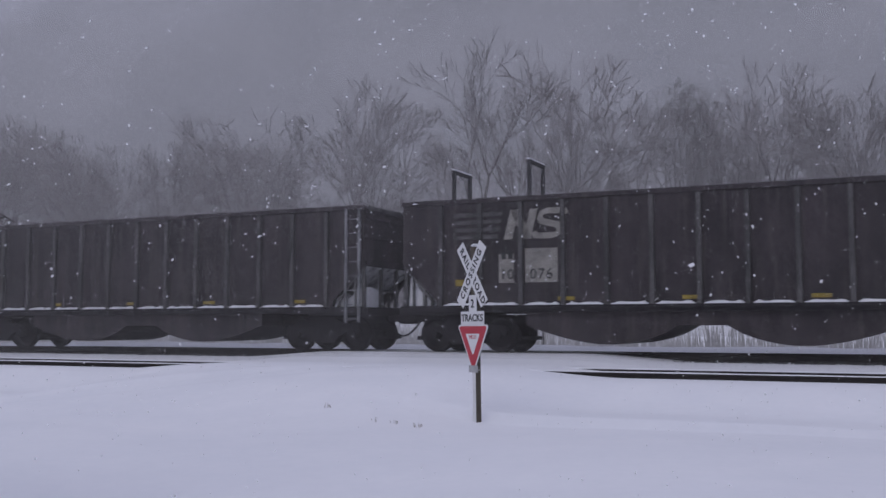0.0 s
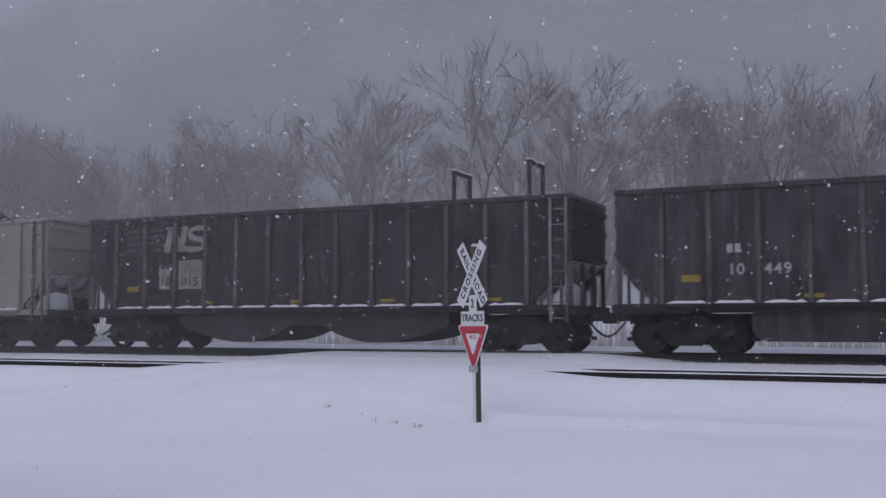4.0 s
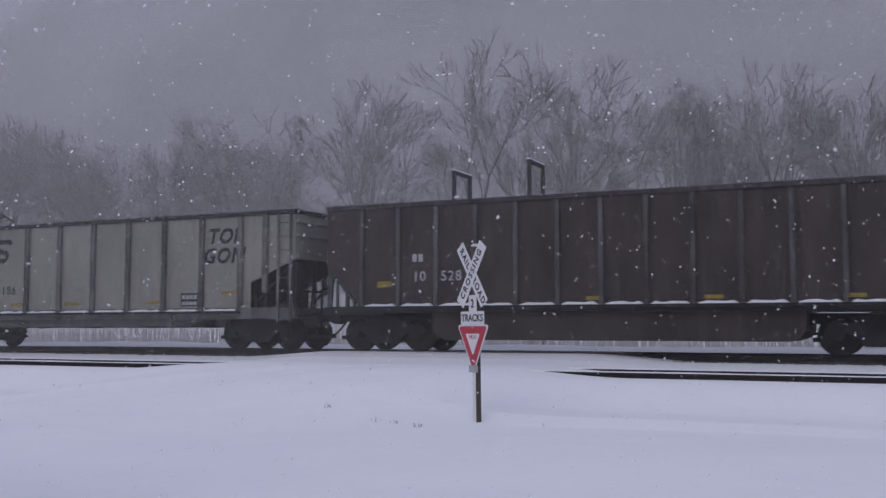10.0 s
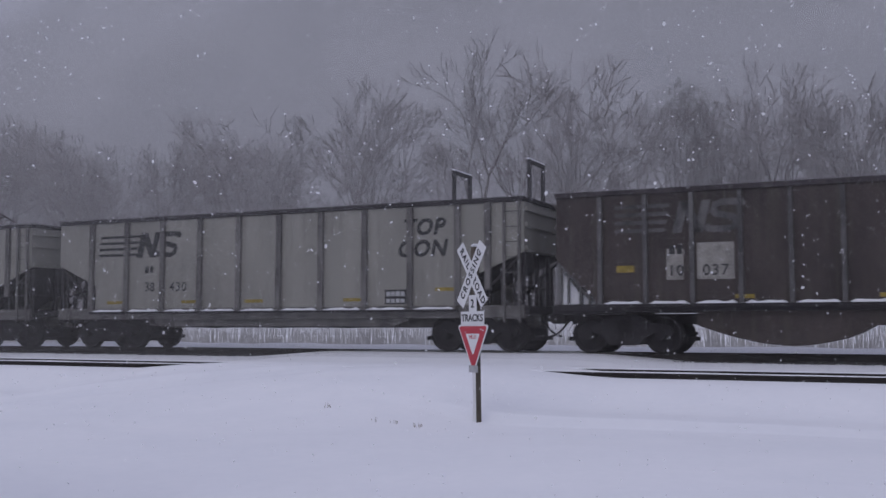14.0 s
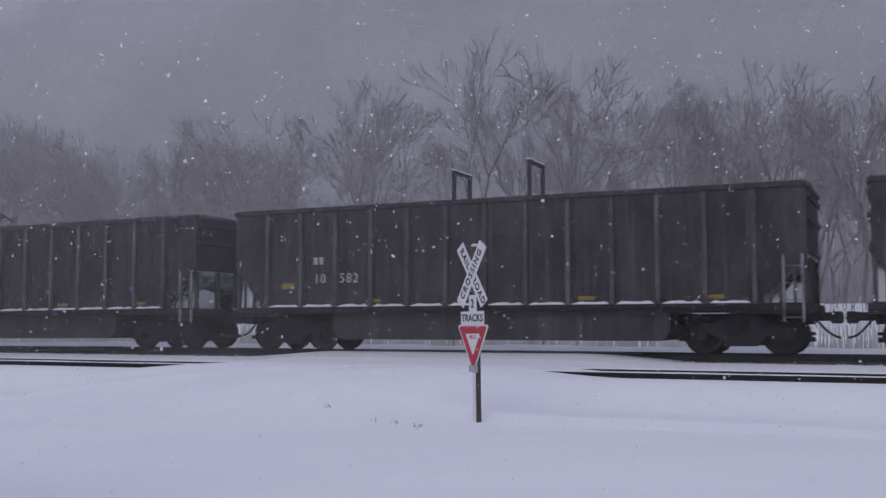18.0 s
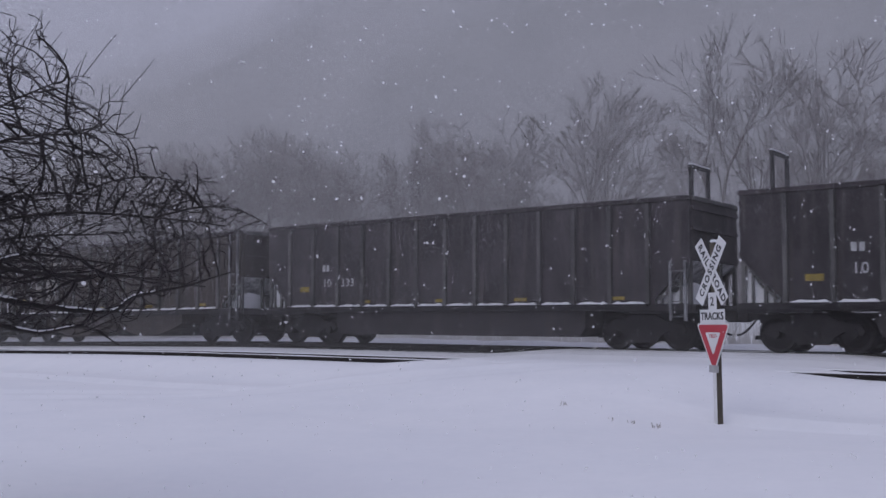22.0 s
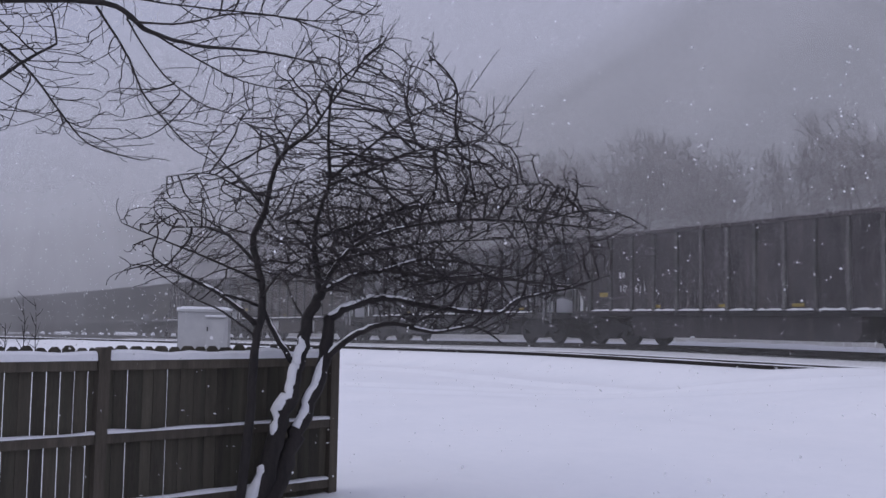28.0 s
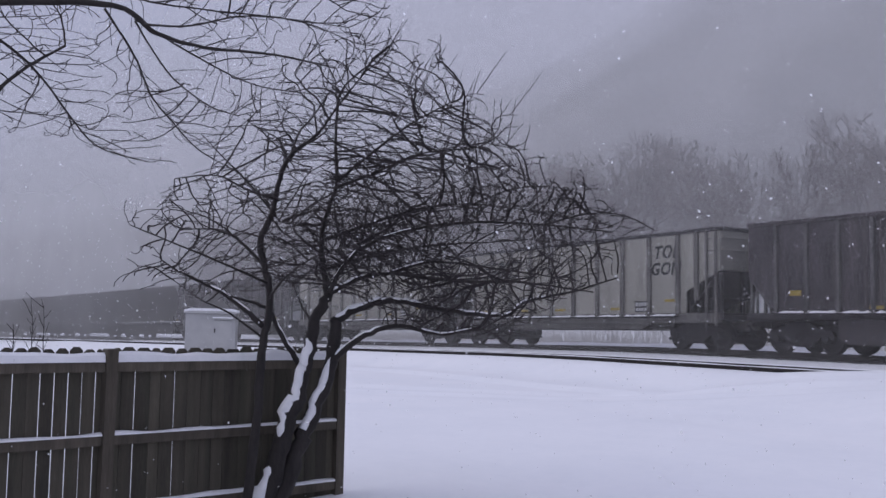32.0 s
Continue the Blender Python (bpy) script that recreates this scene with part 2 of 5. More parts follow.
# ---- shaping tools ----
class Shape:
    """Collects vertices and faces for one mesh."""

    def __init__(self):
        self.v, self.f = [], []

    def poly(self, pts, faces):
        n = len(self.v)
        self.v += [tuple(p) for p in pts]
        self.f += [tuple(i + n for i in f) for f in faces]
        return self

    def box(self, x0, x1, y0, y1, z0, z1, bevel=0.0):
        if bevel:
            b = min(bevel, (x1 - x0) * 0.45, (y1 - y0) * 0.45, (z1 - z0) * 0.45)
            ring = lambda e, z: [(x0 + b - e, y0 + (b if not e else 0), z), (x1 - b + e, y0 + (b if not e else 0), z), (x1 - b + e, y1 - (b if not e else 0), z), (x0 + b - e, y1 - (b if not e else 0), z)]
            pts = ring(0, z0) + ring(b, z0 + b) + ring(b, z1 - b) + ring(0, z1)
            faces = [(3, 2, 1, 0), (12, 13, 14, 15)]
            for k in (0, 4, 8):
                faces += [(k + i, k + (i + 1) % 4, k + 4 + (i + 1) % 4, k + 4 + i) for i in range(4)]
            return self.poly(pts, faces)
        p = [(x0, y0, z0), (x1, y0, z0), (x1, y1, z0), (x0, y1, z0), (x0, y0, z1), (x1, y0, z1), (x1, y1, z1), (x0, y1, z1)]
        return self.poly(p, [(3, 2, 1, 0), (4, 5, 6, 7), (0, 1, 5, 4), (1, 2, 6, 5), (2, 3, 7, 6), (3, 0, 4, 7)])

    def prism(self, outline, y0, y1):
        """An outline of (x, z) points, counter-clockwise seen from -y, made thick from y0 to y1."""
        n = len(outline)
        p = [(x, y0, z) for x, z in outline] + [(x, y1, z) for x, z in outline]
        return self.poly(p, [tuple(range(n)), tuple(range(2 * n - 1, n - 1, -1))] + [(i, i + n, (i + 1) % n + n, (i + 1) % n) for i in range(n)])

    def rod(self, a, b, r0, r1=None, sides=6, caps=True):
        r1 = r0 if r1 is None else r1
        a, b = Vector(a), Vector(b)
        d = (b - a).normalized()
        e = d.orthogonal().normalized()
        g = d.cross(e)
        p = [a + (e * math.cos(q) + g * math.sin(q)) * r0 for q in (2 * math.pi * i / sides for i in range(sides))]
        p += [b + (e * math.cos(q) + g * math.sin(q)) * r1 for q in (2 * math.pi * i / sides for i in range(sides))]
        f = [(i, (i + 1) % sides, (i + 1) % sides + sides, i + sides) for i in range(sides)]
        if caps:
            f += [tuple(range(sides - 1, -1, -1)), tuple(range(sides, 2 * sides))]
        return self.poly(p, f)

    def mesh(self, name, material, smooth=False):
        me = bpy.data.meshes.new(name)
        me.from_pydata(self.v, [], self.f)
        me.materials.append(material)
        if smooth:
            me.shade_smooth()
        me.update()
        return me


def part(name, shape, material, parent=None, label="", at=None, smooth=False):
    """One mesh object, under its thing where a parent is given."""
    me = shape if isinstance(shape, bpy.types.Mesh) else shape.mesh(name, material, smooth)
    ob = new(name, me)
    if parent:
        ob.parent = parent
    if at is not None:
        ob.matrix_basis = at
    return tagged(ob, label)


def thing(name, label, category, at=None, group="", kind=""):
    ob = tagged(new(name), label, category, group, kind)
    ob.empty_display_size = 0.2
    if at is not None:
        ob.matrix_basis = at
    return ob


def lettering(text, size, material, name="lettering", slant=0.0, bold=0.0, spacing=1.0):
    """A mesh of the words, centred on its own origin, in the xz plane and facing -y."""
    cu = bpy.data.curves.new(name, "FONT")
    cu.body, cu.size, cu.align_x, cu.align_y, cu.shear, cu.offset, cu.space_character = text, size, "CENTER", "CENTER", slant, bold, spacing
    cu.extrude, cu.resolution_u = 0.002, 3
    tmp = new(name, cu)
    me = bpy.data.meshes.new_from_object(tmp.evaluated_get(bpy.context.evaluated_depsgraph_get()))
    bpy.data.objects.remove(tmp)
    bpy.data.curves.remove(cu)
    me.transform(pose(0, 0, 0, 90))
    me.materials.clear()
    me.materials.append(material)
    return me


# The tracks run straight: along ALONG (the way the train goes), ACROSS points away from the camera.
HEADING = math.degrees(math.atan2(0.4191, -0.9080))
ALONG, ACROSS = Vector((-0.9080, 0.4191, 0)), Vector((0.4191, 0.9080, 0))


def at_track(s, n, z=0.0):
    return ALONG * s + ACROSS * n + Vector((0, 0, z))


def swing(s):
    """How far the line bends toward the yard down the track, and how far it falls."""
    t = max(0.0, s - 20.0)
    bend = -t * t / 1240.0 if t < 200 else -(40000 + 400 * (t - 200)) / 1240.0
    q = max(0.0, s - 24.0)
    fall = -(q * q / 900.0 if q < 7 else 0.0155 * (q - 3.5)) if q < 160 else -0.0155 * 156.5
    return bend, fall


def on_line(s, n, z):
    bend, fall = swing(s)
    return at_track(s, n + bend, z + fall)


def track_pose(s, n, z):
    return Matrix.Translation(at_track(s, n, z)) @ pose(0, 0, 0, 0, 0, HEADING)


def car_pose(s, n, z):
    """A car stands on the line by its two trucks."""
    a, b = on_line(s + 6.1, n, z), on_line(s - 6.1, n, z)
    x = (a - b).normalized()
    y = Vector((0, 0, 1)).cross(x).normalized()
    m = Matrix((x, y, x.cross(y))).transposed().to_4x4()
    return Matrix.Translation((a + b) / 2) @ m


NEAR_TRACK, FAR_TRACK = 20.85, 25.1
NEAR_RAIL_Z, FAR_RAIL_Z = 0.68, 0.95

# ---- ground ----
def smooth(a, b, x):
    t = min(1.0, max(0.0, (x - a) / (b - a)))
    return t * t * (3 - 2 * t)


def ground_height(s, n):
    """The yard climbs to the tracks; a skewed road crosses them on a low hump; all follows the line's bend and fall."""
    bend, fall = swing(s)
    n -= bend * smooth(-20, 12, n)
    h = -0.17 + 0.17 * smooth(4.0, 13.0, n) + 0.10 * smooth(15.0, 18.5, n) - 0.07 * math.exp(-((s - 6.7) / 3.5) ** 2 - ((n - 15.0) / 2.0) ** 2)
    bed = 0.10 + 0.47 * smooth(17.2, 19.6, n)
    h = max(h, bed) if n > 16 else h
    h += 0.20 * smooth(22.3, 23.6, n) - 0.25 * smooth(27.2, 29.5, n)
    lane = abs(s - 11.4 + 0.2 * (n - 20.8))
    hump = 1 - smooth(3.3, 6.4, lane)
    rise = 0.74 * smooth(12.5, 20.0, n) + 0.20 * smooth(22.0, 24.0, n)
    if n < 29:
        h = h + max(0.0, rise - h) * hump * (1 - smooth(26.5, 28.5, n))
    h += 2.0 * smooth(32.5, 41.0, n) * (1 - smooth(150, 300, n))
    far = smooth(30, 60, n)
    roll = 0.05 * noise.noise((s * 0.12, n * 0.2, 0.0)) + 0.018 * noise.noise((s * 0.7, n * 0.8, 3.0))
    rut = 0.0
    for off in (-1.5, -0.7, 0.9, 1.8):
        q = s - 11.4 + 1.15 * (n - 20.8) + off + 0.25 * math.sin(n * 0.5)
        rut += 0.085 * math.exp(-(q / 0.3) ** 2) * smooth(9.0, 12.0, n) * (1 - smooth(20, 22, n))
    calm = 1 - 0.8 * (smooth(18.5, 19.6, n) - smooth(26.6, 28, n))
    h += fall * smooth(2, 16, n) * (1 - smooth(60, 140, n))
    return h + roll * calm * (1 - far) - rut + far * 0.4 * noise.noise((s * 0.03, n * 0.03, 7.0)) * (1 - smooth(150, 300, n))


def spaced(stops):
    """Coordinates from stretches of (start, end, step)."""
    out = []
    for a, b, d in stops:
        k = max(1, round((b - a) / d))
        out += [a + (b - a) * i / k for i in range(k)]
    return out + [stops[-1][1]]


def build_ground():
    ss = spaced(((-2500, -300, 440), (-300, -60, 40), (-60, -14, 4), (-14, 34, 0.32), (34, 80, 2.3), (80, 400, 40), (400, 2600, 440)))
    ns = spaced(((-1200, -100, 220), (-100, -10, 18), (-10, 4, 2), (4, 10, 0.4), (10, 18.4, 0.24), (18.4, 28.0, 0.16), (28, 44, 1), (44, 60, 2), (60, 300, 30), (300, 2500, 440)))
    sh = Shape()
    sh.v = [tuple(at_track(s, n, ground_height(s, n))) for n in ns for s in ss]
    w = len(ss)
    sh.f = [(j * w + i + 1, j * w + i, (j + 1) * w + i, (j + 1) * w + i + 1) for j in range(len(ns) - 1) for i in range(w - 1)]
    tagged(part("ground", sh, SNOW, smooth=True), "smooth fresh snow over the yard and the crossing road", "ground", kind="structure")


build_ground()


# ---- tracks ----
RAIL_PROFILE = [(-0.07, -0.17), (0.07, -0.17), (0.07, -0.155), (0.012, -0.13), (0.012, -0.045), (0.036, -0.035), (0.036, -0.004), (0.03, 0.0), (-0.03, 0.0), (-0.036, -0.004), (-0.036, -0.035), (-0.012, -0.045), (-0.012, -0.13), (-0.07, -0.155)]


def sweep(profile, stops, n, z, wobble=None, closed=True):
    """A profile of (toward the yard, up) carried along the line, in world space."""
    sh = Shape()
    w = len(profile)
    for i, s in enumerate(stops):
        for y, h in profile:
            dy, dh = wobble(s, y, h) if wobble else (0, 0)
            sh.v.append(tuple(on_line(s, n - y - dy, z + h + dh)))
    last = w if closed else w - 1
    sh.f = [(i * w + j, i * w + (j + 1) % w, (i + 1) * w + (j + 1) % w, (i + 1) * w + j) for i in range(len(stops) - 1) for j in range(last)]
    return sh


def build_track(n, z, snowy, label):
    track = thing("railway_track", label, "railway track", kind="structure")
    stops = spaced(((-300, -20, 140), (-20, 20, 20), (20, 220, 4), (220, 700, 120)))
    for y in (-0.7525, 0.7525):
        part("rail", sweep([(a + y, b) for a, b in RAIL_PROFILE], stops, n, z), RAIL, track)
        if snowy:
            cap = [(y - 0.036, 0.001), (y - 0.026, 0.022), (y + 0.026, 0.022), (y + 0.036, 0.001)]
            lump = lambda s, q, h: (0, 0.012 * noise.noise((s * 0.9, y, 1.0)) if h > 0.01 else 0)
            part("snow_cap", sweep(cap, spaced(((-40, 60, 0.5), (60, 160, 5))), n, z, lump, False), SNOW_CLOD, track, "thin snow lying on the rail head")
    if not snowy:
        tie = Shape().box(-0.115, 0.115, -1.3, 1.3, -0.36, -0.175, 0.015).mesh("tie", TIE)
        rng = random.Random(5)
        for i in range(-40, 110):
            s = i * 0.55
            part("tie", tie, TIE, track, at=Matrix.Translation(on_line(s + rng.uniform(-0.03, 0.03), n, z)) @ pose(0, rng.uniform(-0.04, 0.04), 0.0, 0, 0, HEADING + rng.uniform(-1, 1)))
    return track


build_track(NEAR_TRACK, NEAR_RAIL_Z, True, "snow-covered siding track with dark rusty rails showing")
build_track(FAR_TRACK, FAR_RAIL_Z, False, "main track on dark wet ballast blown clear of snow")


def build_ballast():
    """The main track's stone bed, swept by the train, sunken into the snow at the road."""
    prof = [(1.95, -0.42), (1.75, -0.30), (1.45, -0.20), (0.9, -0.185), (0.0, -0.2), (-0.9, -0.185), (-1.5, -0.2), (-2.2, -0.5)]
    rough = lambda s, y, h: (0.05 * noise.noise((s * 1.7, y * 2.1, 0.3)), 0.03 * noise.noise((s * 2.3, y * 3.1, 5.0)))
    ob = part("ballast_bed", sweep(prof, spaced(((-300, -30, 30), (-30, 60, 0.5), (60, 160, 5), (160, 700, 60))), FAR_TRACK, FAR_RAIL_Z, rough, False), BALLAST)
    tagged(ob, "dark wet ballast bed of the main track", "ballast", kind="structure")
    rng = random.Random(11)
    st = Shape()
    for _ in range(9000):
        s, y = rng.uniform(-12, 21), rng.uniform(-0.6, 1.95)
        z = -0.19 - (0 if y < 1.45 else (y - 1.45) * 0.42) + rng.uniform(-0.01, 0.02)
        r = rng.uniform(0.02, 0.045)
        q = rng.uniform(0, 6.3)
        p = [(s + r * math.cos(q + a) * f, y + r * math.sin(q + a) * f, z + h) for a, f, h in ((0, 1, 0), (2.1, 0.9, 0.005), (4.2, 1.1, 0), (0.9, 0.5, r * 0.9), (3.2, 0.6, r))]
        st.poly(p, [(0, 1, 3), (1, 4, 3), (1, 2, 4), (2, 0, 3), (2, 3, 4)])
    tagged(part("ballast_stones", st, BALLAST, at=track_pose(0, FAR_TRACK, FAR_RAIL_Z)), "loose dark ballast stones beside the main track", "ballast", kind="stuff")


build_ballast()


# ---- the coal train ----
HALF, TOP, SILL = 7.62, 3.88, 1.16
PITCH = 16.43


def wheel_set_mesh():
    sh = Shape()
    k = 20
    for side in (-1, 1):
        prof = ((0.0, 0.05), (0.10, 0.06), (0.16, 0.015), (0.34, 0.01), (0.40, 0.06), (0.455, 0.065), (0.455, -0.055), (0.485, -0.065), (0.485, -0.09), (0.36, -0.09), (0.30, -0.04), (0.12, -0.04))
        n = len(prof)
        pts = [(r * math.cos(2 * math.pi * i / k), side * (0.7525 + y), r * math.sin(2 * math.pi * i / k)) for i in range(k) for r, y in prof]
        sh.poly(pts, [(i * n + j, i * n + j + 1, ((i + 1) % k) * n + j + 1, ((i + 1) % k) * n + j) for i in range(k) for j in range(n - 1)])
    sh.rod((0, -0.95, 0), (0, 0.95, 0), 0.08, sides=10)
    return sh


def side_frame_mesh(y0):
    """A cast truck side: arched, with two windows and the spring nest between."""
    sh = Shape()
    y1 = y0 + 0.12
    top = [(-1.18, 0.52), (-1.10, 0.66), (-0.62, 0.74), (-0.35, 0.90), (0.35, 0.90), (0.62, 0.74), (1.10, 0.66), (1.18, 0.52)]
    under = [(1.12, 0.42), (0.72, 0.50), (0.42, 0.34), (-0.42, 0.34), (-0.72, 0.50), (-1.12, 0.42)]
    sh.prism(under[::-1] + top[::-1], y0, y1)
    sh.prism([(-0.50, 0.36), (-0.36, 0.20), (0.36, 0.20), (0.50, 0.36)], y0 - 0.02, y1 + 0.02)
    for x in (-0.2, 0.0, 0.2):
        sh.rod((x, (y0 + y1) / 2, 0.22), (x, (y0 + y1) / 2, 0.5), 0.075, sides=8)
    for x in (-0.89, 0.89):
        sh.rod((x, y0 - 0.04, 0.455), (x, y1 + 0.05, 0.455), 0.13, sides=10)
    return sh


def one_truck(parent, x, meshes):
    truck = part("truck", meshes["bolster"], UNDER, parent, at=Matrix.Translation((x, 0, 0)))
    part("side_frame", meshes["frame_near"], UNDER, truck)
    part("side_frame", meshes["frame_far"], UNDER, truck)
    for dx in (-0.89, 0.89):
        part("wheel_set", meshes["wheels"], UNDER, truck, at=Matrix.Translation((dx, 0, 0.46)))
    part("brake_rigging", meshes["rigging"], UNDER, truck)
    return truck


def truck_meshes():
    rig = Shape()
    for x in (-1.42, -0.36, 0.36, 1.42):
        rig.box(x - 0.05, x + 0.05, -0.8, 0.8, 0.30, 0.40)
    # added plates, no rigging: they imitate the dark mass between the wheels
    for y in (-0.62, 0.62):
        rig.prism([(-1.42, 0.34), (-1.2, 0.22), (1.2, 0.22), (1.42, 0.34), (1.3, 0.66), (0.5, 0.80), (-0.5, 0.80), (-1.3, 0.66)], y - 0.03, y + 0.03)
    rig.box(-1.5, 1.5, -0.35, -0.25, 0.45, 0.52).box(-1.5, 1.5, 0.25, 0.35, 0.45, 0.52)
    return {"wheels": wheel_set_mesh().mesh("wheel_set", UNDER), "frame_near": side_frame_mesh(0.93).mesh("side_frame", UNDER), "frame_far": side_frame_mesh(-1.05).mesh("side_frame", UNDER),
            "bolster": Shape().box(-0.2, 0.2, -1.05, 1.05, 0.42, 0.86, 0.04).box(-0.3, 0.3, -0.3, 0.3, 0.8, 1.0, 0.03).mesh("truck", UNDER), "rigging": rig.mesh("brake_rigging", UNDER)}


TRUCKS = truck_meshes()


def side_outline(cut_in, cut_z, cut_top):
    """The side's outline with its lower corners cut away over the end platforms."""
    return [(-HALF, cut_top), (-HALF + cut_in, cut_z), (-HALF + cut_in, SILL), (HALF - cut_in, SILL), (HALF - cut_in, cut_z), (HALF, cut_top), (HALF, TOP - 0.1), (-HALF, TOP - 0.1)]


def tub_profile(kind):
    if kind == "scalloped":
        half = [(0.55, 0.68)]
        for i in range(1, 13):
            x = 0.55 + 3.75 * i / 12
            u = (x - 0.55) / 3.75
            half.append((x, 0.68 - 0.46 * math.sin(math.pi * min(1.0, u ** 0.85)) ** 0.95))
        low = [(-x, z) for x, z in half[::-1]] + half
        return low + [(4.3, SILL), (-4.3, SILL)]
    if kind == "alu":
        half = [(3.6, 0.31), (3.95, 0.35), (4.3, 0.50), (4.55, 0.72), (4.67, 1.0), (4.67, SILL)]
        return [(-x, z) for x, z in half[:-1]][::-1] + half + [(-4.67, SILL)]
    return [(-4.55, 0.55), (-4.42, 0.38), (-4.2, 0.31), (4.2, 0.31), (4.42, 0.38), (4.55, 0.55), (4.55, SILL), (-4.55, SILL)]


STRIPS = {}


def snow_strip(length, variant):
    """A low uneven ridge of snow for one bay of the sill."""
    if (length, variant) not in STRIPS:
        sh, rng, k = Shape(), random.Random(variant), 8
        for a in range(k + 1):
            x = length * (a / k - 0.5)
            h = (0.03 + 0.035 * rng.random()) * (0.25 if a in (0, k) else 1)
            sh.v += [(x, 0, 0), (x, 0.13, 0), (x, 0.11, h * 0.8), (x, 0.005, h * 1.25)]
        for a in range(k):
            sh.f += [(4 * a + j, 4 * a + (j + 1) % 4, 4 * a + 4 + (j + 1) % 4, 4 * a + 4 + j) for j in range(4)]
        STRIPS[length, variant] = sh.mesh("snow_strip", SNOW_CLOD)
    return STRIPS[length, variant]


def end_heap(e):
    """Snow blown into the pocket over an end platform."""
    sh, rng = Shape(), random.Random(int(e) + 5)
    n = 7
    for i in range(n + 1):
        x = e * (HALF - 0.10 - 0.85 * i / n)
        h = (0.72 - 0.5 * (i / n)) * (0.6 + 0.8 * rng.random())
        sh.v += [(x, 1.40, SILL), (x, 1.30, SILL + h * 0.85), (x, 1.05, SILL + h), (x, 0.4, SILL + h * 0.8), (x, 0.2, SILL)]
    sh.f = [(5 * i + j, 5 * i + j + 1, 5 * i + j + 6, 5 * i + j + 5) for i in range(n) for j in range(4)] + [(0, 1, 2, 3, 4), tuple(5 * n + j for j in (4, 3, 2, 1, 0))]
    return sh


def coal_car(style, label, paint=""):
    """style: scalloped or straight (dark bathtub cars), alu (pale bathtub car), ribbed (grey high-sided gondola)."""
    skin = {"scalloped": CAR_DARK, "straight": CAR_STEEL, "alu": CAR_ALU, "ribbed": CAR_LIGHT}[style]
    skin = {"brown": CAR_BROWN, "grey": CAR_GREY}.get(paint, skin)
    rib_skin = {"scalloped": CAR_RIB, "straight": CAR_RIB, "alu": CAR_ALU, "ribbed": LIGHT_RIB}[style]
    rib_skin = UNDER if paint == "grey" else rib_skin
    grey = style == "ribbed"
    top = TOP + (0.16 if style == "alu" else 0.0)
    car = thing("coal_car", label, "freight car", group="cars of the coal train")
    cut_in, cut_z, cut_top = (1.45, 1.88, 2.5) if grey else (0.95, 1.3, 2.25)
    out = side_outline(cut_in, cut_z, cut_top)
    out[-2:] = [(HALF, top - 0.1), (-HALF, top - 0.1)]
    for y0 in (1.49, -1.53):
        part("side_panel", Shape().prism(out, y0, y0 + 0.04), skin, car)
    for e in (1, -1):
        sh = Shape()
        a, b = sorted((e * (HALF - 0.04), e * HALF))
        sh.box(a, b, -1.49, 1.49, cut_top, top - 0.1)
        for z in (cut_top + 0.1, (cut_top + top) / 2, top - 0.3):
            a, b = sorted((e * HALF, e * (HALF + 0.07)))
            sh.box(a, b, -1.45, 1.45, z - 0.05, z + 0.05)
        part("end_sheet", sh, skin, car)
        inner = HALF - (3.0 if grey else 1.6)
        part("slope_sheet", Shape().poly([(e * HALF, -1.49, cut_top), (e * HALF, 1.49, cut_top), (e * inner, 1.49, SILL), (e * inner, -1.49, SILL),
                                          (e * (HALF - 0.06), -1.49, cut_top + 0.06), (e * (HALF - 0.06), 1.49, cut_top + 0.06), (e * (inner - 0.06), 1.49, SILL + 0.06), (e * (inner - 0.06), -1.49, SILL + 0.06)],
                                         [(0, 1, 2, 3), (7, 6, 5, 4), (0, 4, 5, 1), (1, 5, 6, 2), (2, 6, 7, 3), (3, 7, 4, 0)]), UNDER if grey else PLASTER, car)
        frame_sh = Shape()
        for y in (1.42, -1.42, 0.45, -0.45):
            frame_sh.box(min(e * (HALF - 0.1), e * HALF), max(e * (HALF - 0.1), e * HALF), y - 0.05, y + 0.05, SILL, cut_top)
        for y in (1.46, -1.46):
            frame_sh.rod((e * (HALF - 0.1), y, cut_top - 0.1), (e * (HALF - cut_in + 0.1), y, SILL + 0.1), 0.045, sides=4)
            frame_sh.box(min(e * (HALF - 0.55), e * (HALF - 0.63)), max(e * (HALF - 0.55), e * (HALF - 0.63)), y - 0.04, y + 0.04, SILL, cut_top - 0.45)
            for d in (0.28, 0.8) if not grey else (0.28, 0.95, 1.3):
                frame_sh.box(e * (HALF - d) - 0.03, e * (HALF - d) + 0.03, y - 0.03, y + 0.03, SILL, cut_top - 0.15 - d * 0.6)
        frame_sh.box(min(e * (HALF - 0.4), e * (HALF - 0.46)), max(e * (HALF - 0.4), e * (HALF - 0.46)), -1.3, 1.3, 1.62, 1.68)
        part("end_frame", frame_sh, rib_skin if not grey else UNDER, car)
        part("end_platform", Shape().box(min(e * (HALF - 1.7), e * (HALF + 0.12)), max(e * (HALF - 1.7), e * (HALF + 0.12)), -1.5, 1.5, SILL - 0.22, SILL, 0.02), UNDER, car)
        if not grey:
            part("snow_heap", end_heap(e), SNOW_CLOD, car, "snow blown onto the end platform")
        lad = Shape()
        y = -e * 1.6
        x0, x1 = e * (HALF - 0.10), e * (HALF - 0.50)
        for x in (x0, x1):
            lad.box(x - 0.03, x + 0.03, y - 0.03, y + 0.03, 0.75, top - 0.1 if style != "straight" else cut_top)
        for i in range(8 if style != "straight" else 4):
            z = 0.85 + 0.38 * i
            lad.rod((x0, y, z), (x1, y, z), 0.016, sides=4)
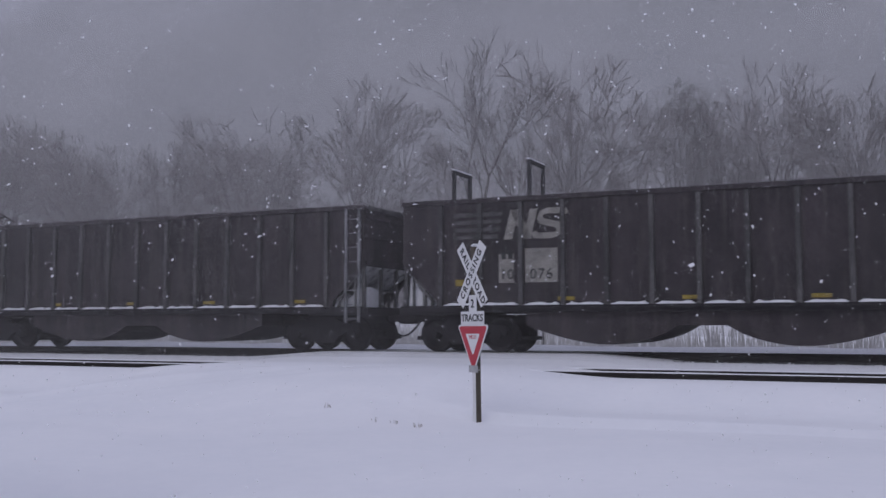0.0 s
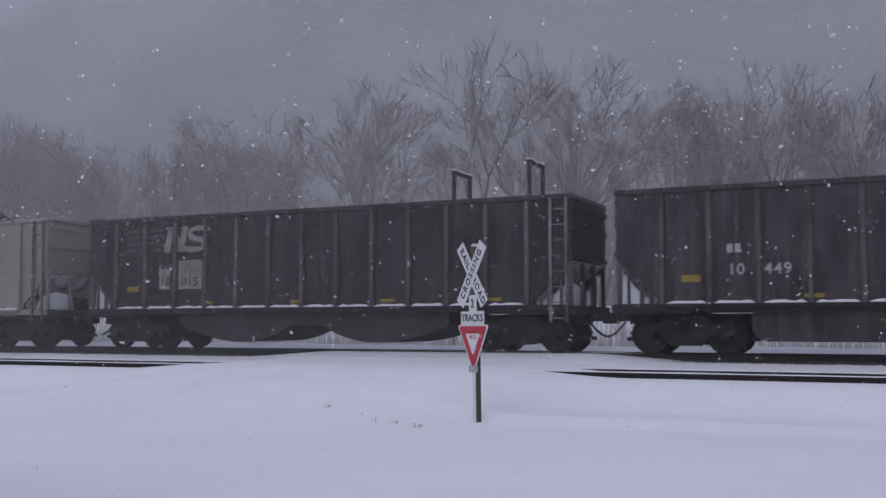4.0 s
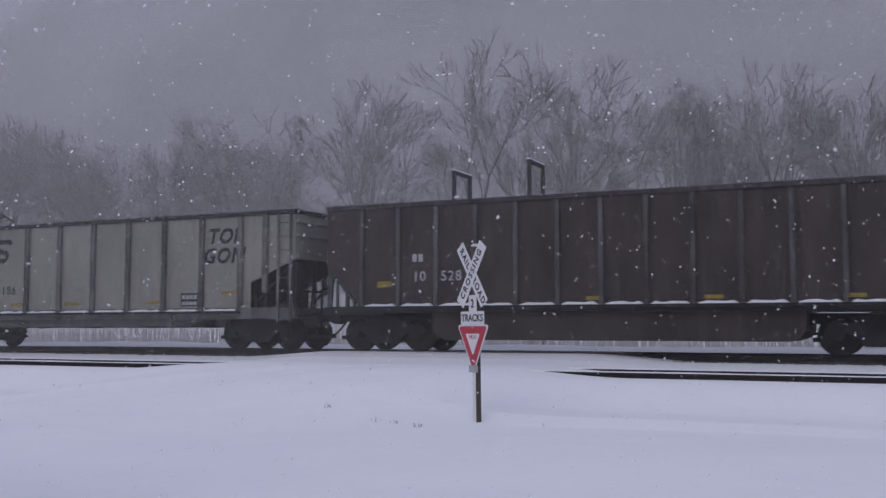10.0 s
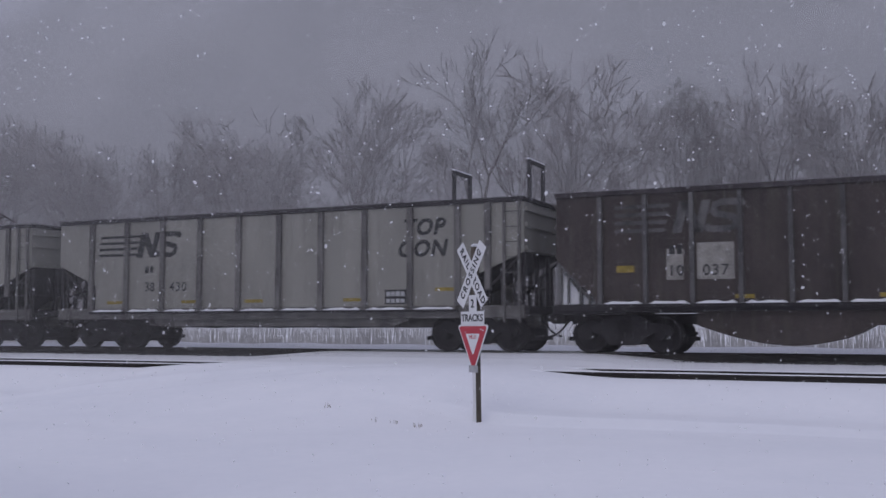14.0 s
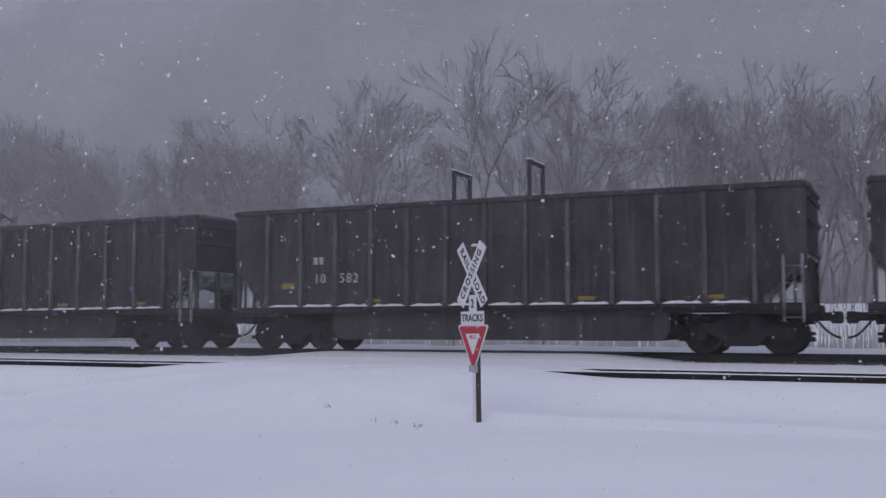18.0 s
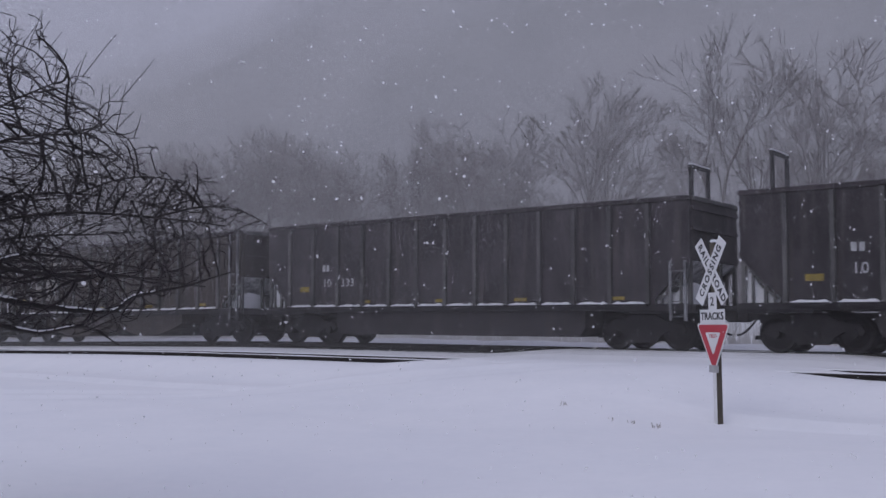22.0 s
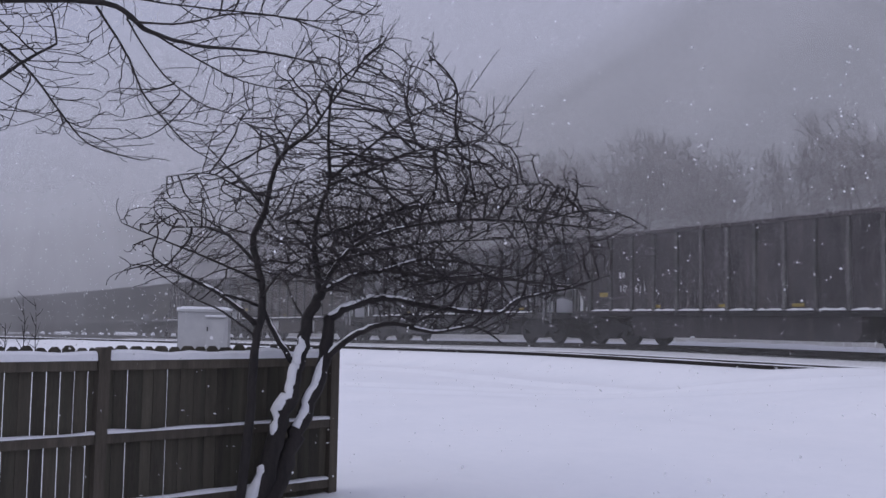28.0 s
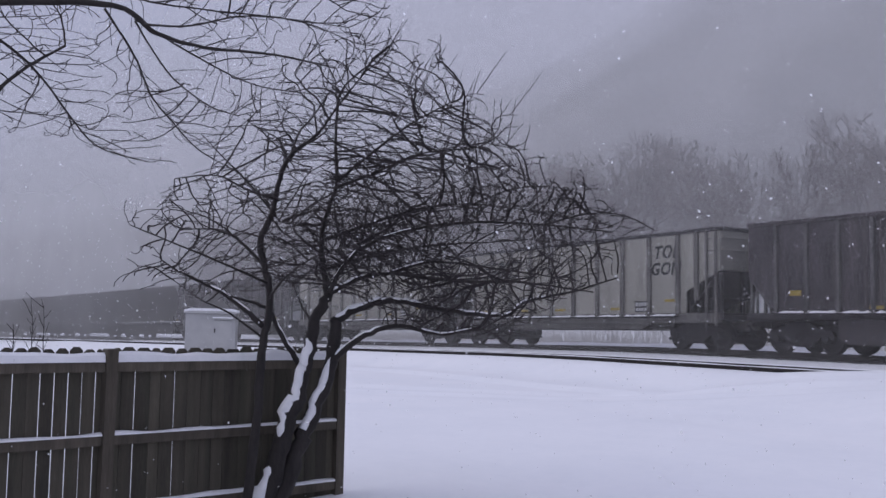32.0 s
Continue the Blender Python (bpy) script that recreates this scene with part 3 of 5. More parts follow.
        part("ladder", lad, CRUST if style in ("scalloped", "straight") else LIGHT_RIB, car)
        coup = Shape()
        coup.box(min(e * HALF, e * (HALF + 0.42)), max(e * HALF, e * (HALF + 0.42)), -0.09, 0.09, 0.78, 0.98, 0.02)
        coup.box(min(e * (HALF + 0.36), e * (HALF + 0.62)), max(e * (HALF + 0.36), e * (HALF + 0.62)), -0.16, 0.16, 0.72, 1.0, 0.04)
        part("coupler", coup, UNDER, car)
        hose = Shape()
        pts = [(e * (HALF + 0.05 + 0.53 * u), 0.35, 0.82 - 0.42 * math.sin(math.pi * u * 0.5) ** 1.0) for u in (0, 0.2, 0.4, 0.6, 0.8, 1.0)]
        for p, q in zip(pts, pts[1:]):
            hose.rod(p, q, 0.028, sides=5)
        part("brake_hose", hose, UNDER, car)
    part("floor", Shape().box(-HALF + cut_in, HALF - cut_in, -1.49, 1.49, SILL - 0.02, SILL + 0.04), UNDER, car)
    for y in (1.5, -1.5):
        ch = Shape().box(-HALF - 0.02, HALF + 0.02, y - 0.09, y + 0.09, top - 0.13, top, 0.02)
        part("top_chord", ch, UNDER if grey else (CAR_ALU if style == "alu" else CAR_DARK), car)
        deep = 0.16 if not grey else 0.30
        part("side_sill", Shape().box(-HALF, HALF, y - 0.06 if y < 0 else y - 0.1, y + 0.1 if y < 0 else y + 0.06, SILL - deep, SILL + 0.02, 0.015), LIGHT_RIB if grey else UNDER if style != "alu" else CAR_ALU, car)
    for x in (HALF, -HALF):
        part("end_chord", Shape().box(x - 0.07, x + 0.07, -1.4, 1.4, top - 0.12, top, 0.02), UNDER if grey else rib_skin, car)
    wide = 0.075 if grey else 0.05
    stops = [HALF - d for d in ([1.32 + 1.35 * i for i in range(10)] if grey else [0.97 + 1.1 * i for i in range(13)] if style == "alu" else [1.10 + 1.085 * i for i in range(13)])]
    rib = Shape().prism([(-wide, SILL), (wide, SILL), (wide, top - 0.14), (-wide, top - 0.14)], 0.0, 0.10).mesh("rib", rib_skin)
    for x in stops + ([HALF - 14.3] if grey else []):
        for y in (1.53, -1.63):
            part("rib", rib, rib_skin, car, at=Matrix.Translation((x, y, 0)) if x > HALF - 14 or not grey else Matrix.Translation((x, y, 0.6)) @ Matrix.Diagonal((1, 1, 0.845, 1)))
    first = stops[0]
    step = stops[0] - stops[1]
    drop = -0.09 if grey else 0.0
    for i in range(len(stops) - 1):
        mid = stops[i] - step * 0.5
        part("snow_strip", snow_strip(step - 2 * wide - 0.1, i % 4), SNOW_CLOD, car, at=Matrix.Translation((mid, 1.53, SILL + 0.02 + drop)))
    shelf = Shape().box(stops[-1], first, 1.53, 1.68, SILL - 0.05 + drop, SILL + 0.015 + drop)
    part("sill_ledge", shelf, UNDER if style != "alu" else CAR_ALU, car)
    if grey:
        belly = Shape()
        for y in (1.32, -1.38):
            belly.prism([(-4.3, 0.80), (-3.9, 0.66), (3.9, 0.66), (4.3, 0.80), (4.3, SILL - 0.1), (-4.3, SILL - 0.1)], y, y + 0.06)
        belly.box(-HALF, HALF, -0.3, 0.3, 0.62, SILL, 0.02)
        part("centre_sill", belly, LIGHT_RIB, car)
        pipe = Shape()
        for i in range(12):
            x = -4.0 + 8.0 * i / 11
            pipe.rod((x, 1.25, 0.66 + 0.03 * math.sin(i * 2.1)), (min(4.3, x + 0.73), 1.25, 0.66 + 0.03 * math.sin((i + 1) * 2.1)), 0.03, sides=5)
        part("brake_pipe", pipe, UNDER, car)
    else:
        prof = tub_profile(style)
        part("tub", Shape().prism(prof, -1.36, 1.36), skin, car)
        part("centre_sill", Shape().box(-HALF, HALF, -0.3, 0.3, 0.7, SILL - 0.2, 0.02), UNDER, car)
    for e in (1, -1):
        one_truck(car, e * 6.1, TRUCKS)
    return car


FACE = pose(0, 0, 0, 0, 0, 180)
PLATE = {}


def stencil(name, shape, material, car, x, z, y=1.535, label=""):
    """Paint on the side toward the road: a thin sheet drawn in (x to the front, z up) and turned to face it."""
    part(name, shape, material, car, label, Matrix.Translation((x, y, z)) @ FACE)


def panel(w, h):
    if (w, h) not in PLATE:
        PLATE[w, h] = Shape().box(-w / 2, w / 2, -0.004, 0.0, -h / 2, h / 2).mesh("panel", DULL_YELLOW)
    return PLATE[w, h]


def slanted(w, h, lean):
    return [(-w / 2 - lean / 2, -h / 2), (w / 2 - lean / 2, -h / 2), (w / 2 + lean / 2, h / 2), (-w / 2 + lean / 2, h / 2)]


def emblem(material, stripes=True):
    """Four speed stripes run into two broad slanted letter-like blocks."""
    sh = Shape()
    put = lambda pts, dx: sh.prism([(x + dx, z) for x, z in pts], -0.004, 0.0)
    if stripes:
        for i in range(4):
            z = 0.27 - 0.18 * i
            put([(-1.62 - 0.03 * i, z - 0.04), (-0.12 + 0.25 * z, z - 0.04), (-0.10 + 0.25 * z, z + 0.04), (-1.61 - 0.03 * i, z + 0.04)], 0)
    bar = lambda w, h, dx, dz: sh.prism([(x + dx + dz * 0.25, z + dz) for x, z in slanted(w, h, h * 0.25)], -0.004, 0.0)
    bar(0.22, 0.74, -0.04, 0)
    bar(0.20, 0.74, 0.46, 0)
    put([(-0.06, 0.37), (0.18, 0.37), (0.50, -0.37), (0.26, -0.37)], 0.0)
    curve = [(0.36, 0.20), (0.30, 0.29), (0.14, 0.305), (-0.14, 0.305), (-0.27, 0.26), (-0.29, 0.14), (-0.22, 0.05), (0.0, 0.0), (0.22, -0.05), (0.29, -0.14), (0.27, -0.26), (0.14, -0.305), (-0.14, -0.305), (-0.30, -0.29), (-0.36, -0.20)]
    edge = []
    for k, (x, z) in enumerate(curve):
        (xa, za), (xb, zb) = curve[max(0, k - 1)], curve[min(len(curve) - 1, k + 1)]
        long = math.hypot(xb - xa, zb - za)
        dx, dz = -(zb - za) / long * 0.075, (xb - xa) / long * 0.075
        edge.append(((x + dx, z + dz), (x - dx, z - dz)))
    for (a, b), (c, d) in zip(edge, edge[1:]):
        quad = [(x + 0.25 * z + 0.96, z) for x, z in (a, b, d, c)]
        sh.prism(quad, -0.004, 0.0)
    return sh.mesh("emblem", material)


EMBLEM_DARK, EMBLEM_CREAM, EMBLEM_WORN = emblem(BLACK), emblem(CREAM, False), emblem(CAR_RIB, False)
STRIPES = Shape()
for i in range(4):
    STRIPES.box(-1.6, -0.28 - 0.04 * i, -0.003, 0.0, 0.24 - 0.19 * i, 0.33 - 0.19 * i)
STRIPES = STRIPES.mesh("striping", CAR_RIB)
BARS = Shape().box(-0.15, -0.02, -0.004, 0, -0.1, 0.1).box(0.03, 0.15, -0.004, 0, -0.1, 0.1).mesh("marking", BLACK)
BARS_PALE = Shape().box(-0.15, -0.02, -0.004, 0, -0.1, 0.1).box(0.03, 0.15, -0.004, 0, -0.1, 0.1).mesh("marking", PALE)


def dress(car, style, number, extra=""):
    """The paint that sets one car apart: emblem, number, reflectors, rust and scrawls."""
    if style == "ribbed":
        stencil("emblem", EMBLEM_DARK, BLACK, car, HALF - 3.25, 3.05)
        for word, x, z in (("TOP", 2.36, 3.20), ("GON", 2.40, 2.64)):
            stencil("slogan", lettering(word, 0.58, BLACK, slant=0.22, bold=0.022, spacing=1.1), BLACK, car, x - HALF + (0.42 if "early" in extra else 0.0), z)
        stencil("marking", BARS, BLACK, car, HALF - 3.5, 2.32)
        stencil("data_box", Shape().box(-0.32, 0.32, -0.004, 0, -0.19, 0.19), BLACK, car, -HALF + 3.55, 1.42)
        grid = Shape()
        for a, b, c, d in ((-0.28, 0.28, 0.02, 0.14), (-0.28, 0.28, -0.15, -0.05)):
            for i in range(4):
                grid.box(a + (b - a) * i / 4, a + (b - a) * (i + 0.8) / 4, -0.003, 0, c, d)
        stencil("data_stencil", grid, PALE, car, -HALF + 3.55, 1.42, 1.540)
        for x in (-5.5, -2.8, 0.4, 2.6, 5.4):
            stencil("reflector", panel(0.62, 0.09), DULL_YELLOW, car, x, 1.36 if x > -5 else 1.60)
        if number:
            a, b = number.split()
            stencil("car_number", lettering(a, 0.38, BLACK, bold=0.004), BLACK, car, HALF - 3.53, 1.80)
            stencil("car_number", lettering(b, 0.38, BLACK, bold=0.004, spacing=1.15), BLACK, car, HALF - 4.57, 1.79)
    elif style == "alu":
        part("yellow_panel", Shape().box(-0.46, 0.46, -0.004, 0, -0.54, 0.54), YELLOW, car, "bright yellow square by the car's front end", Matrix.Translation((HALF - 0.52, 1.535, 3.32)) @ FACE)
        stencil("marking", BARS, BLACK, car, HALF - 2.72, 3.07)
        a, b = number.split()
        stencil("car_number", lettering(a, 0.36, BLACK), BLACK, car, HALF - 2.84, 2.56)
        stencil("car_number", lettering(b, 0.36, BLACK), BLACK, car, HALF - 3.67, 2.55)
        for x in (6.0, 1.9, -1.3, -5.2):
            stencil("reflector", panel(0.4, 0.12), DULL_YELLOW, car, x, 1.42)
        for x in (4.9, 0.7):
            stencil("placard", Shape().box(-0.15, 0.15, -0.004, 0, -0.12, 0.12), PALE, car, x, 1.45)
        stencil("data_box", Shape().box(-0.25, 0.25, -0.004, 0, -0.16, 0.16), BLACK, car, -HALF + 2.3, 1.55)
    else:
        if "emblem" in extra:
            stencil("emblem", EMBLEM_WORN if "high" in extra else EMBLEM_CREAM, CREAM, car, HALF - 3.05, 3.18, 1.537)
            stencil("striping", STRIPES, CAR_RIB, car, HALF - 3.05, 3.18, 1.537)
            pad = Shape().box(-0.42, 0.42, -0.004, 0, -0.42, 0.42).box(-1.12, -0.72, -0.004, 0, -0.42, 0.3)
            stencil("number_panel", pad, CREAM, car, HALF - 3.79, 2.15, 1.537)
        ink = BLACK if "emblem" in extra else PALE
        if number:
            a, b = number.split()
            x = HALF - 2.89 if "emblem" in extra else HALF - 2.77
            stencil("marking", BARS if ink == BLACK else BARS_PALE, ink, car, x + (0.0 if ink == BLACK else 0.05), 2.42, 1.543)
            stencil("car_number", lettering(a, 0.36, ink, bold=0.003, spacing=1.1), ink, car, x, 1.93, 1.543)
            stencil("car_number", lettering(b, 0.36, ink, bold=0.003, spacing=1.15), ink, car, x - 0.90, 1.93, 1.543)
        stencil("reflector", panel(0.42, 0.16), DULL_YELLOW, car, HALF - 1.75 if "emblem" not in extra else HALF - 1.7, 1.75 if "high" not in extra else 2.0)
        for x in (3.2, 0.2, -2.6, -5.6):
            stencil("reflector", panel(0.42, 0.09), DULL_YELLOW, car, x, 1.33)
    if "rust" in extra:
        first = Shape().box(-0.62, 0.62, -0.003, 0.0, -1.2, 1.0).mesh("rust_patch", RUST)
        streak = Shape().box(-0.3, 0.3, -0.003, 0.0, -1.1, 0.9).mesh("rust_patch", RUST)
        stencil("rust_patch", first, RUST, car, HALF - 0.64, 2.72)
        for d in (1.75, 3.05, 5.7, 8.5, 11.3) if not number else (1.72,):
            stencil("rust_patch", streak, RUST, car, HALF - d, 2.8, 1.5335)
    if "patch" in extra:
        stencil("end_sheet_patch", Shape().box(-0.36, 0.36, -0.004, 0, -0.34, 0.34), PALE, car, HALF - 0.46, 2.32)
        stencil("pale_patch", Shape().box(-0.3, 0.3, -0.004, 0, -0.24, 0.24), CAR_RIB, car, HALF - 6.1, 1.85)
        for x in (2.0, -2.6):
            stencil("pale_patch", Shape().prism([(-0.42, -0.3), (0.38, -0.3), (0.46, 0.3), (-0.36, 0.3)], -0.004, 0), PALE, car, x, 0.72, 1.365)
    if "scrawl" in extra:
        rng = random.Random(9)
        for x, z, rows in ((2.7, 2.1, 2), (1.43, 2.02, 2), (0.16, 2.0, 2), (-1.11, 1.95, 2), (-2.38, 2.6, 1), (-3.65, 2.05, 3), (-4.92, 2.62, 1)):
            sh = Shape()
            for row in range(rows):
                left, level = -0.45 + rng.uniform(0, 0.1), 0.17 * (rows - 1) - 0.34 * row
                wide = 0.85 + rng.uniform(-0.15, 0.1)
                waves, lag, size = rng.uniform(4, 6), rng.uniform(0, 6), rng.uniform(0.10, 0.15)
                last = None
                for k in range(54):
                    q = k / 53
                    turn = 2 * math.pi * waves * q
                    here = (left + wide * q + 0.07 * math.sin(turn * 2 + lag), -0.002, level + size * math.sin(turn) + 0.05 * math.sin(turn * 2.7 + lag) + 0.08 * (q - 0.5))
                    if last and k % 13:
                        sh.rod(last, here, 0.016, sides=4, caps=False)
                    last = here
                sh.rod((left, -0.002, level - 0.19), (left + wide, -0.002, level - 0.13), 0.012, sides=4)
            stencil("scrawl", sh, TAG, car, x, z, 1.54)
        stencil("painted_over_patch", Shape().box(-0.5, 0.5, -0.003, 0, -0.24, 0.24), CAR_RIB, car, -2.38, 2.22, 1.537)


SCALLOP_LABEL = "sooty black bathtub coal car with a faded cream emblem"
STRAIGHT_LABEL = "dark weathered straight-bottomed coal car with a pale number"
GREY_LABEL = "dull grey ribbed coal gondola with black stripes and emblem"
CONSIST = ((3, "straight", "", ""), (2, "straight", "", ""), (1, "scalloped", "", "plain"), (0, "scalloped", "10 076", "emblem"), (-1, "straight", "10 628", ""), (-2, "alu", "10 712", ""),
           (-3, "scalloped", "10 015", "emblem"), (-4, "straight", "10 449", ""), (-5, "straight", "", ""), (-6, "straight", "10 595", ""),
           (-7, "ribbed", "44 560", ""), (-8, "ribbed", "23 186", ""), (-9, "straight", "10 528", "brown"), (-10, "straight", "10 493", "scrawl"),
           (-11, "ribbed", "41 592", "rust"), (-12, "ribbed", "38 430", "early"), (-13, "scalloped", "10 037", "emblem high brown"), (-14, "ribbed", "", "rust"),
           (-15, "straight", "10 486", ""), (-16, "straight", "10 582", ""), (-17, "straight", "", "high"), (-18, "scalloped", "10 014", "emblem brown"),
           (-19, "straight", "10 333", ""), (-20, "straight", "10 342", ""), (-21, "scalloped", "10 142", "emblem"), (-22, "straight", "10 595", "patch brown"),
           (-23, "straight", "", "high grey"), (-24, "straight", "10 611", ""), (-25, "straight", "", ""), (-26, "ribbed", "19 908", ""), (-27, "ribbed", "23 259", ""), (-28, "straight", "", ""), (-29, "straight", "", ""), (-30, "straight", "", ""))
NUDGE = {-1: 0.009, -2: 0.012, -3: -0.024, -4: -0.019, -7: -0.006, -6: -0.006, -10: -0.005, -9: 0.009, -11: -0.005, -12: -0.007, -13: 0.014, -14: 0.02, -15: 0.034, -16: 0.02, -17: 0.013, -18: 0.013, -20: -0.006, -21: -0.011}


def build_train():
    bare, cars = {}, []
    labels = {"scalloped": SCALLOP_LABEL, "straight": STRAIGHT_LABEL, "alu": "pale aluminium coal car with a yellow square panel", "ribbed": GREY_LABEL}
    for k, style, number, extra in CONSIST:
        paint = (style, "brown" if "brown" in extra else "grey" if "grey" in extra else "")
        if paint not in bare:
            bare[paint] = coal_car(style, labels[style], paint[1])
        cars.append((k, style, number, extra, copy_thing(bare[paint], Matrix.Identity(4))))
    for car in bare.values():
        for o in (*car.children_recursive, car):
            bpy.data.objects.remove(o)
    for k, style, number, extra, car in cars:
        dress(car, style, number, extra)
        if "rust" in extra:
            car["label"] = "grey ribbed coal gondola streaked with brown rust"
        if "scrawl" in extra:
            car["label"] = "dark straight-bottomed coal car with pale scrawled graffiti"
        if style == "scalloped" and "emblem" not in extra:
            car["label"] = "sooty black bathtub coal car with bare sides"
        if "grey" in extra:
            car["label"] = "faded grey straight-bottomed coal car with dark ribs"
        if "brown" in extra:
            car["label"] = "rust-brown weathered coal car with a pale number"
        if style == "straight" and not number and "grey" not in extra:
            car["label"] = "dark weathered straight-bottomed coal car"
    return [(row[0], row[4]) for row in cars]


TRAIN = build_train()

# ---- the crossing sign ----
def crossing_sign():
    at = pose(0.535, 17.2, -0.1, 0, -0.7, 0) @ pose(0, 0, 0, 0, 0, -57)
    sign = thing("crossing_sign", "railroad crossbuck over a red yield sign on a wooden post", "road sign", at)
    part("post", Shape().box(-0.05, 0.05, 0.0, 0.1, -0.3, 3.05, 0.008), POSTWOOD, sign, "grey weathered wooden post")
    part("post_strip", Shape().box(-0.045, 0.045, -0.006, 0.0, 0.1, 1.35), WHITE, sign, "white reflective strip on the post")
    part("snow_cap", Shape().box(-0.05, 0.05, 0.0, 0.1, 3.05, 3.10, 0.03), SNOW_CLOD, sign)
    blade = Shape().box(-0.61, 0.61, -0.008, 0.0, -0.115, 0.115).mesh("crossbuck_blade", WHITE)
    for turn, words, y in ((-55, "RAIL     ROAD", -0.012), (55, "CROSSING", -0.024)):
        b = part("crossbuck_blade", blade, WHITE, sign, "white crossbuck blade with black letters", Matrix.Translation((0, y, 2.58)) @ pose(0, 0, 0, 0, -turn, 0))
        if turn < 0:
            for w, x in (("RAIL", -0.34), ("ROAD", 0.34)):
                part("lettering", lettering(w, 0.165, BLACK, bold=0.004, spacing=1.25), BLACK, b, at=Matrix.Translation((x, -0.011, 0)))
        else:
            part("lettering", lettering(words, 0.165, BLACK, bold=0.004, spacing=1.32), BLACK, b, at=Matrix.Translation((0, -0.011, 0)))
    two = part("number_plate", Shape().box(-0.11, 0.11, -0.008, 0.0, -0.15, 0.15), WHITE, sign, "small white plate with a black 2", Matrix.Translation((0, -0.006, 2.08)))
    part("lettering", lettering("2", 0.2, BLACK, bold=0.003), BLACK, two, at=Matrix.Translation((0, -0.011, 0)))
    tracks = part("tracks_plate", Shape().box(-0.34, 0.34, -0.008, 0.0, -0.115, 0.115), WHITE, sign, "white plate with black letters", Matrix.Translation((0, -0.016, 1.84)))
    part("lettering", lettering("TRACKS", 0.17, BLACK, bold=0.003), BLACK, tracks, at=Matrix.Translation((0, -0.011, 0)))

    def tri(half, z, cut):
        h = half * 1.732
        return [(-cut, z - h), (cut, z - h), (half, z - cut), (half - cut, z), (-half + cut, z), (-half, z - cut)]

    y = part("yield_plate", Shape().prism(tri(0.44, 0, 0.035), -0.008, 0.0), WHITE, sign, "red and white yield triangle", Matrix.Translation((0, -0.006, 1.73)))
    part("yield_border", Shape().prism(tri(0.40, -0.025, 0.03), -0.003, 0.0), RED, y, at=Matrix.Translation((0, -0.009, 0)))
    part("yield_centre", Shape().prism(tri(0.20, -0.15, 0.015), -0.003, 0.0), WHITE, y, at=Matrix.Translation((0, -0.013, 0)))
    part("lettering", lettering("YIELD", 0.085, RED), RED, y, at=Matrix.Translation((0, -0.018, -0.21)))
    part("tag_plate", Shape().box(-0.13, 0.13, -0.006, 0.0, -0.06, 0.06), PALE, sign, "small grey plate with unreadable print", Matrix.Translation((0, -0.012, 0.99)))


crossing_sign()


# ---- bare wood: everything that branches ----
def tubes(segments, sides):
    """A mesh shape of many tapered rods, without caps."""
    a = np.array([s[0] for s in segments])
    b = np.array([s[1] for s in segments])
    r = np.array([(s[2], s[3]) for s in segments])
    d = b - a
    d /= np.maximum(np.linalg.norm(d, axis=1), 1e-6)[:, None]
    ref = np.where(np.abs(d[:, 2:3]) < 0.9, np.array([[0.0, 0, 1]]), np.array([[1.0, 0, 0]]))
    e = np.cross(d, ref)
    e /= np.linalg.norm(e, axis=1)[:, None]
    g = np.cross(d, e)
    q = np.arange(sides) * 2 * np.pi / sides
    off = e[:, None] * np.cos(q)[None, :, None] + g[:, None] * np.sin(q)[None, :, None]
    v = np.concatenate([a[:, None] + off * r[:, None, None, 0:1].reshape(-1, 1, 1), b[:, None] + off * r[:, 1].reshape(-1, 1, 1)], 1)
    i = np.arange(sides)
    quad = np.stack([i, (i + 1) % sides, (i + 1) % sides + sides, i + sides], 1)
    f = (np.arange(len(a)) * 2 * sides)[:, None, None] + quad[None]
    sh = Shape()
    sh.v, sh.f = v.reshape(-1, 3).tolist(), f.reshape(-1, 4).tolist()
    return sh


def bent(p, d, length, r0, r1, steps, rng, wander, lift):
    """A crooked run of rods from p towards d; returns it with its points."""
    out, pts = [], [(p.copy(), d.copy(), r0)]
    for i in range(steps):
        d = (d + Vector((rng.gauss(0, wander), rng.gauss(0, wander), rng.gauss(0, wander) + lift))).normalized()
        q = p + d * (length / steps)
        ra, rb = r0 + (r1 - r0) * i / steps, r0 + (r1 - r0) * (i + 1) / steps
        out.append((tuple(p), tuple(q), ra, rb))
        p = q
        pts.append((p.copy(), d.copy(), rb))
    return out, pts


def side_way(d, angle, rng):
    """A direction that leaves d by an angle, on a chance side."""
    o = d.orthogonal().normalized()
    o = Matrix.Rotation(rng.uniform(0, 2 * math.pi), 3, d) @ o
    return (d * math.cos(angle) + o * math.sin(angle)).normalized()


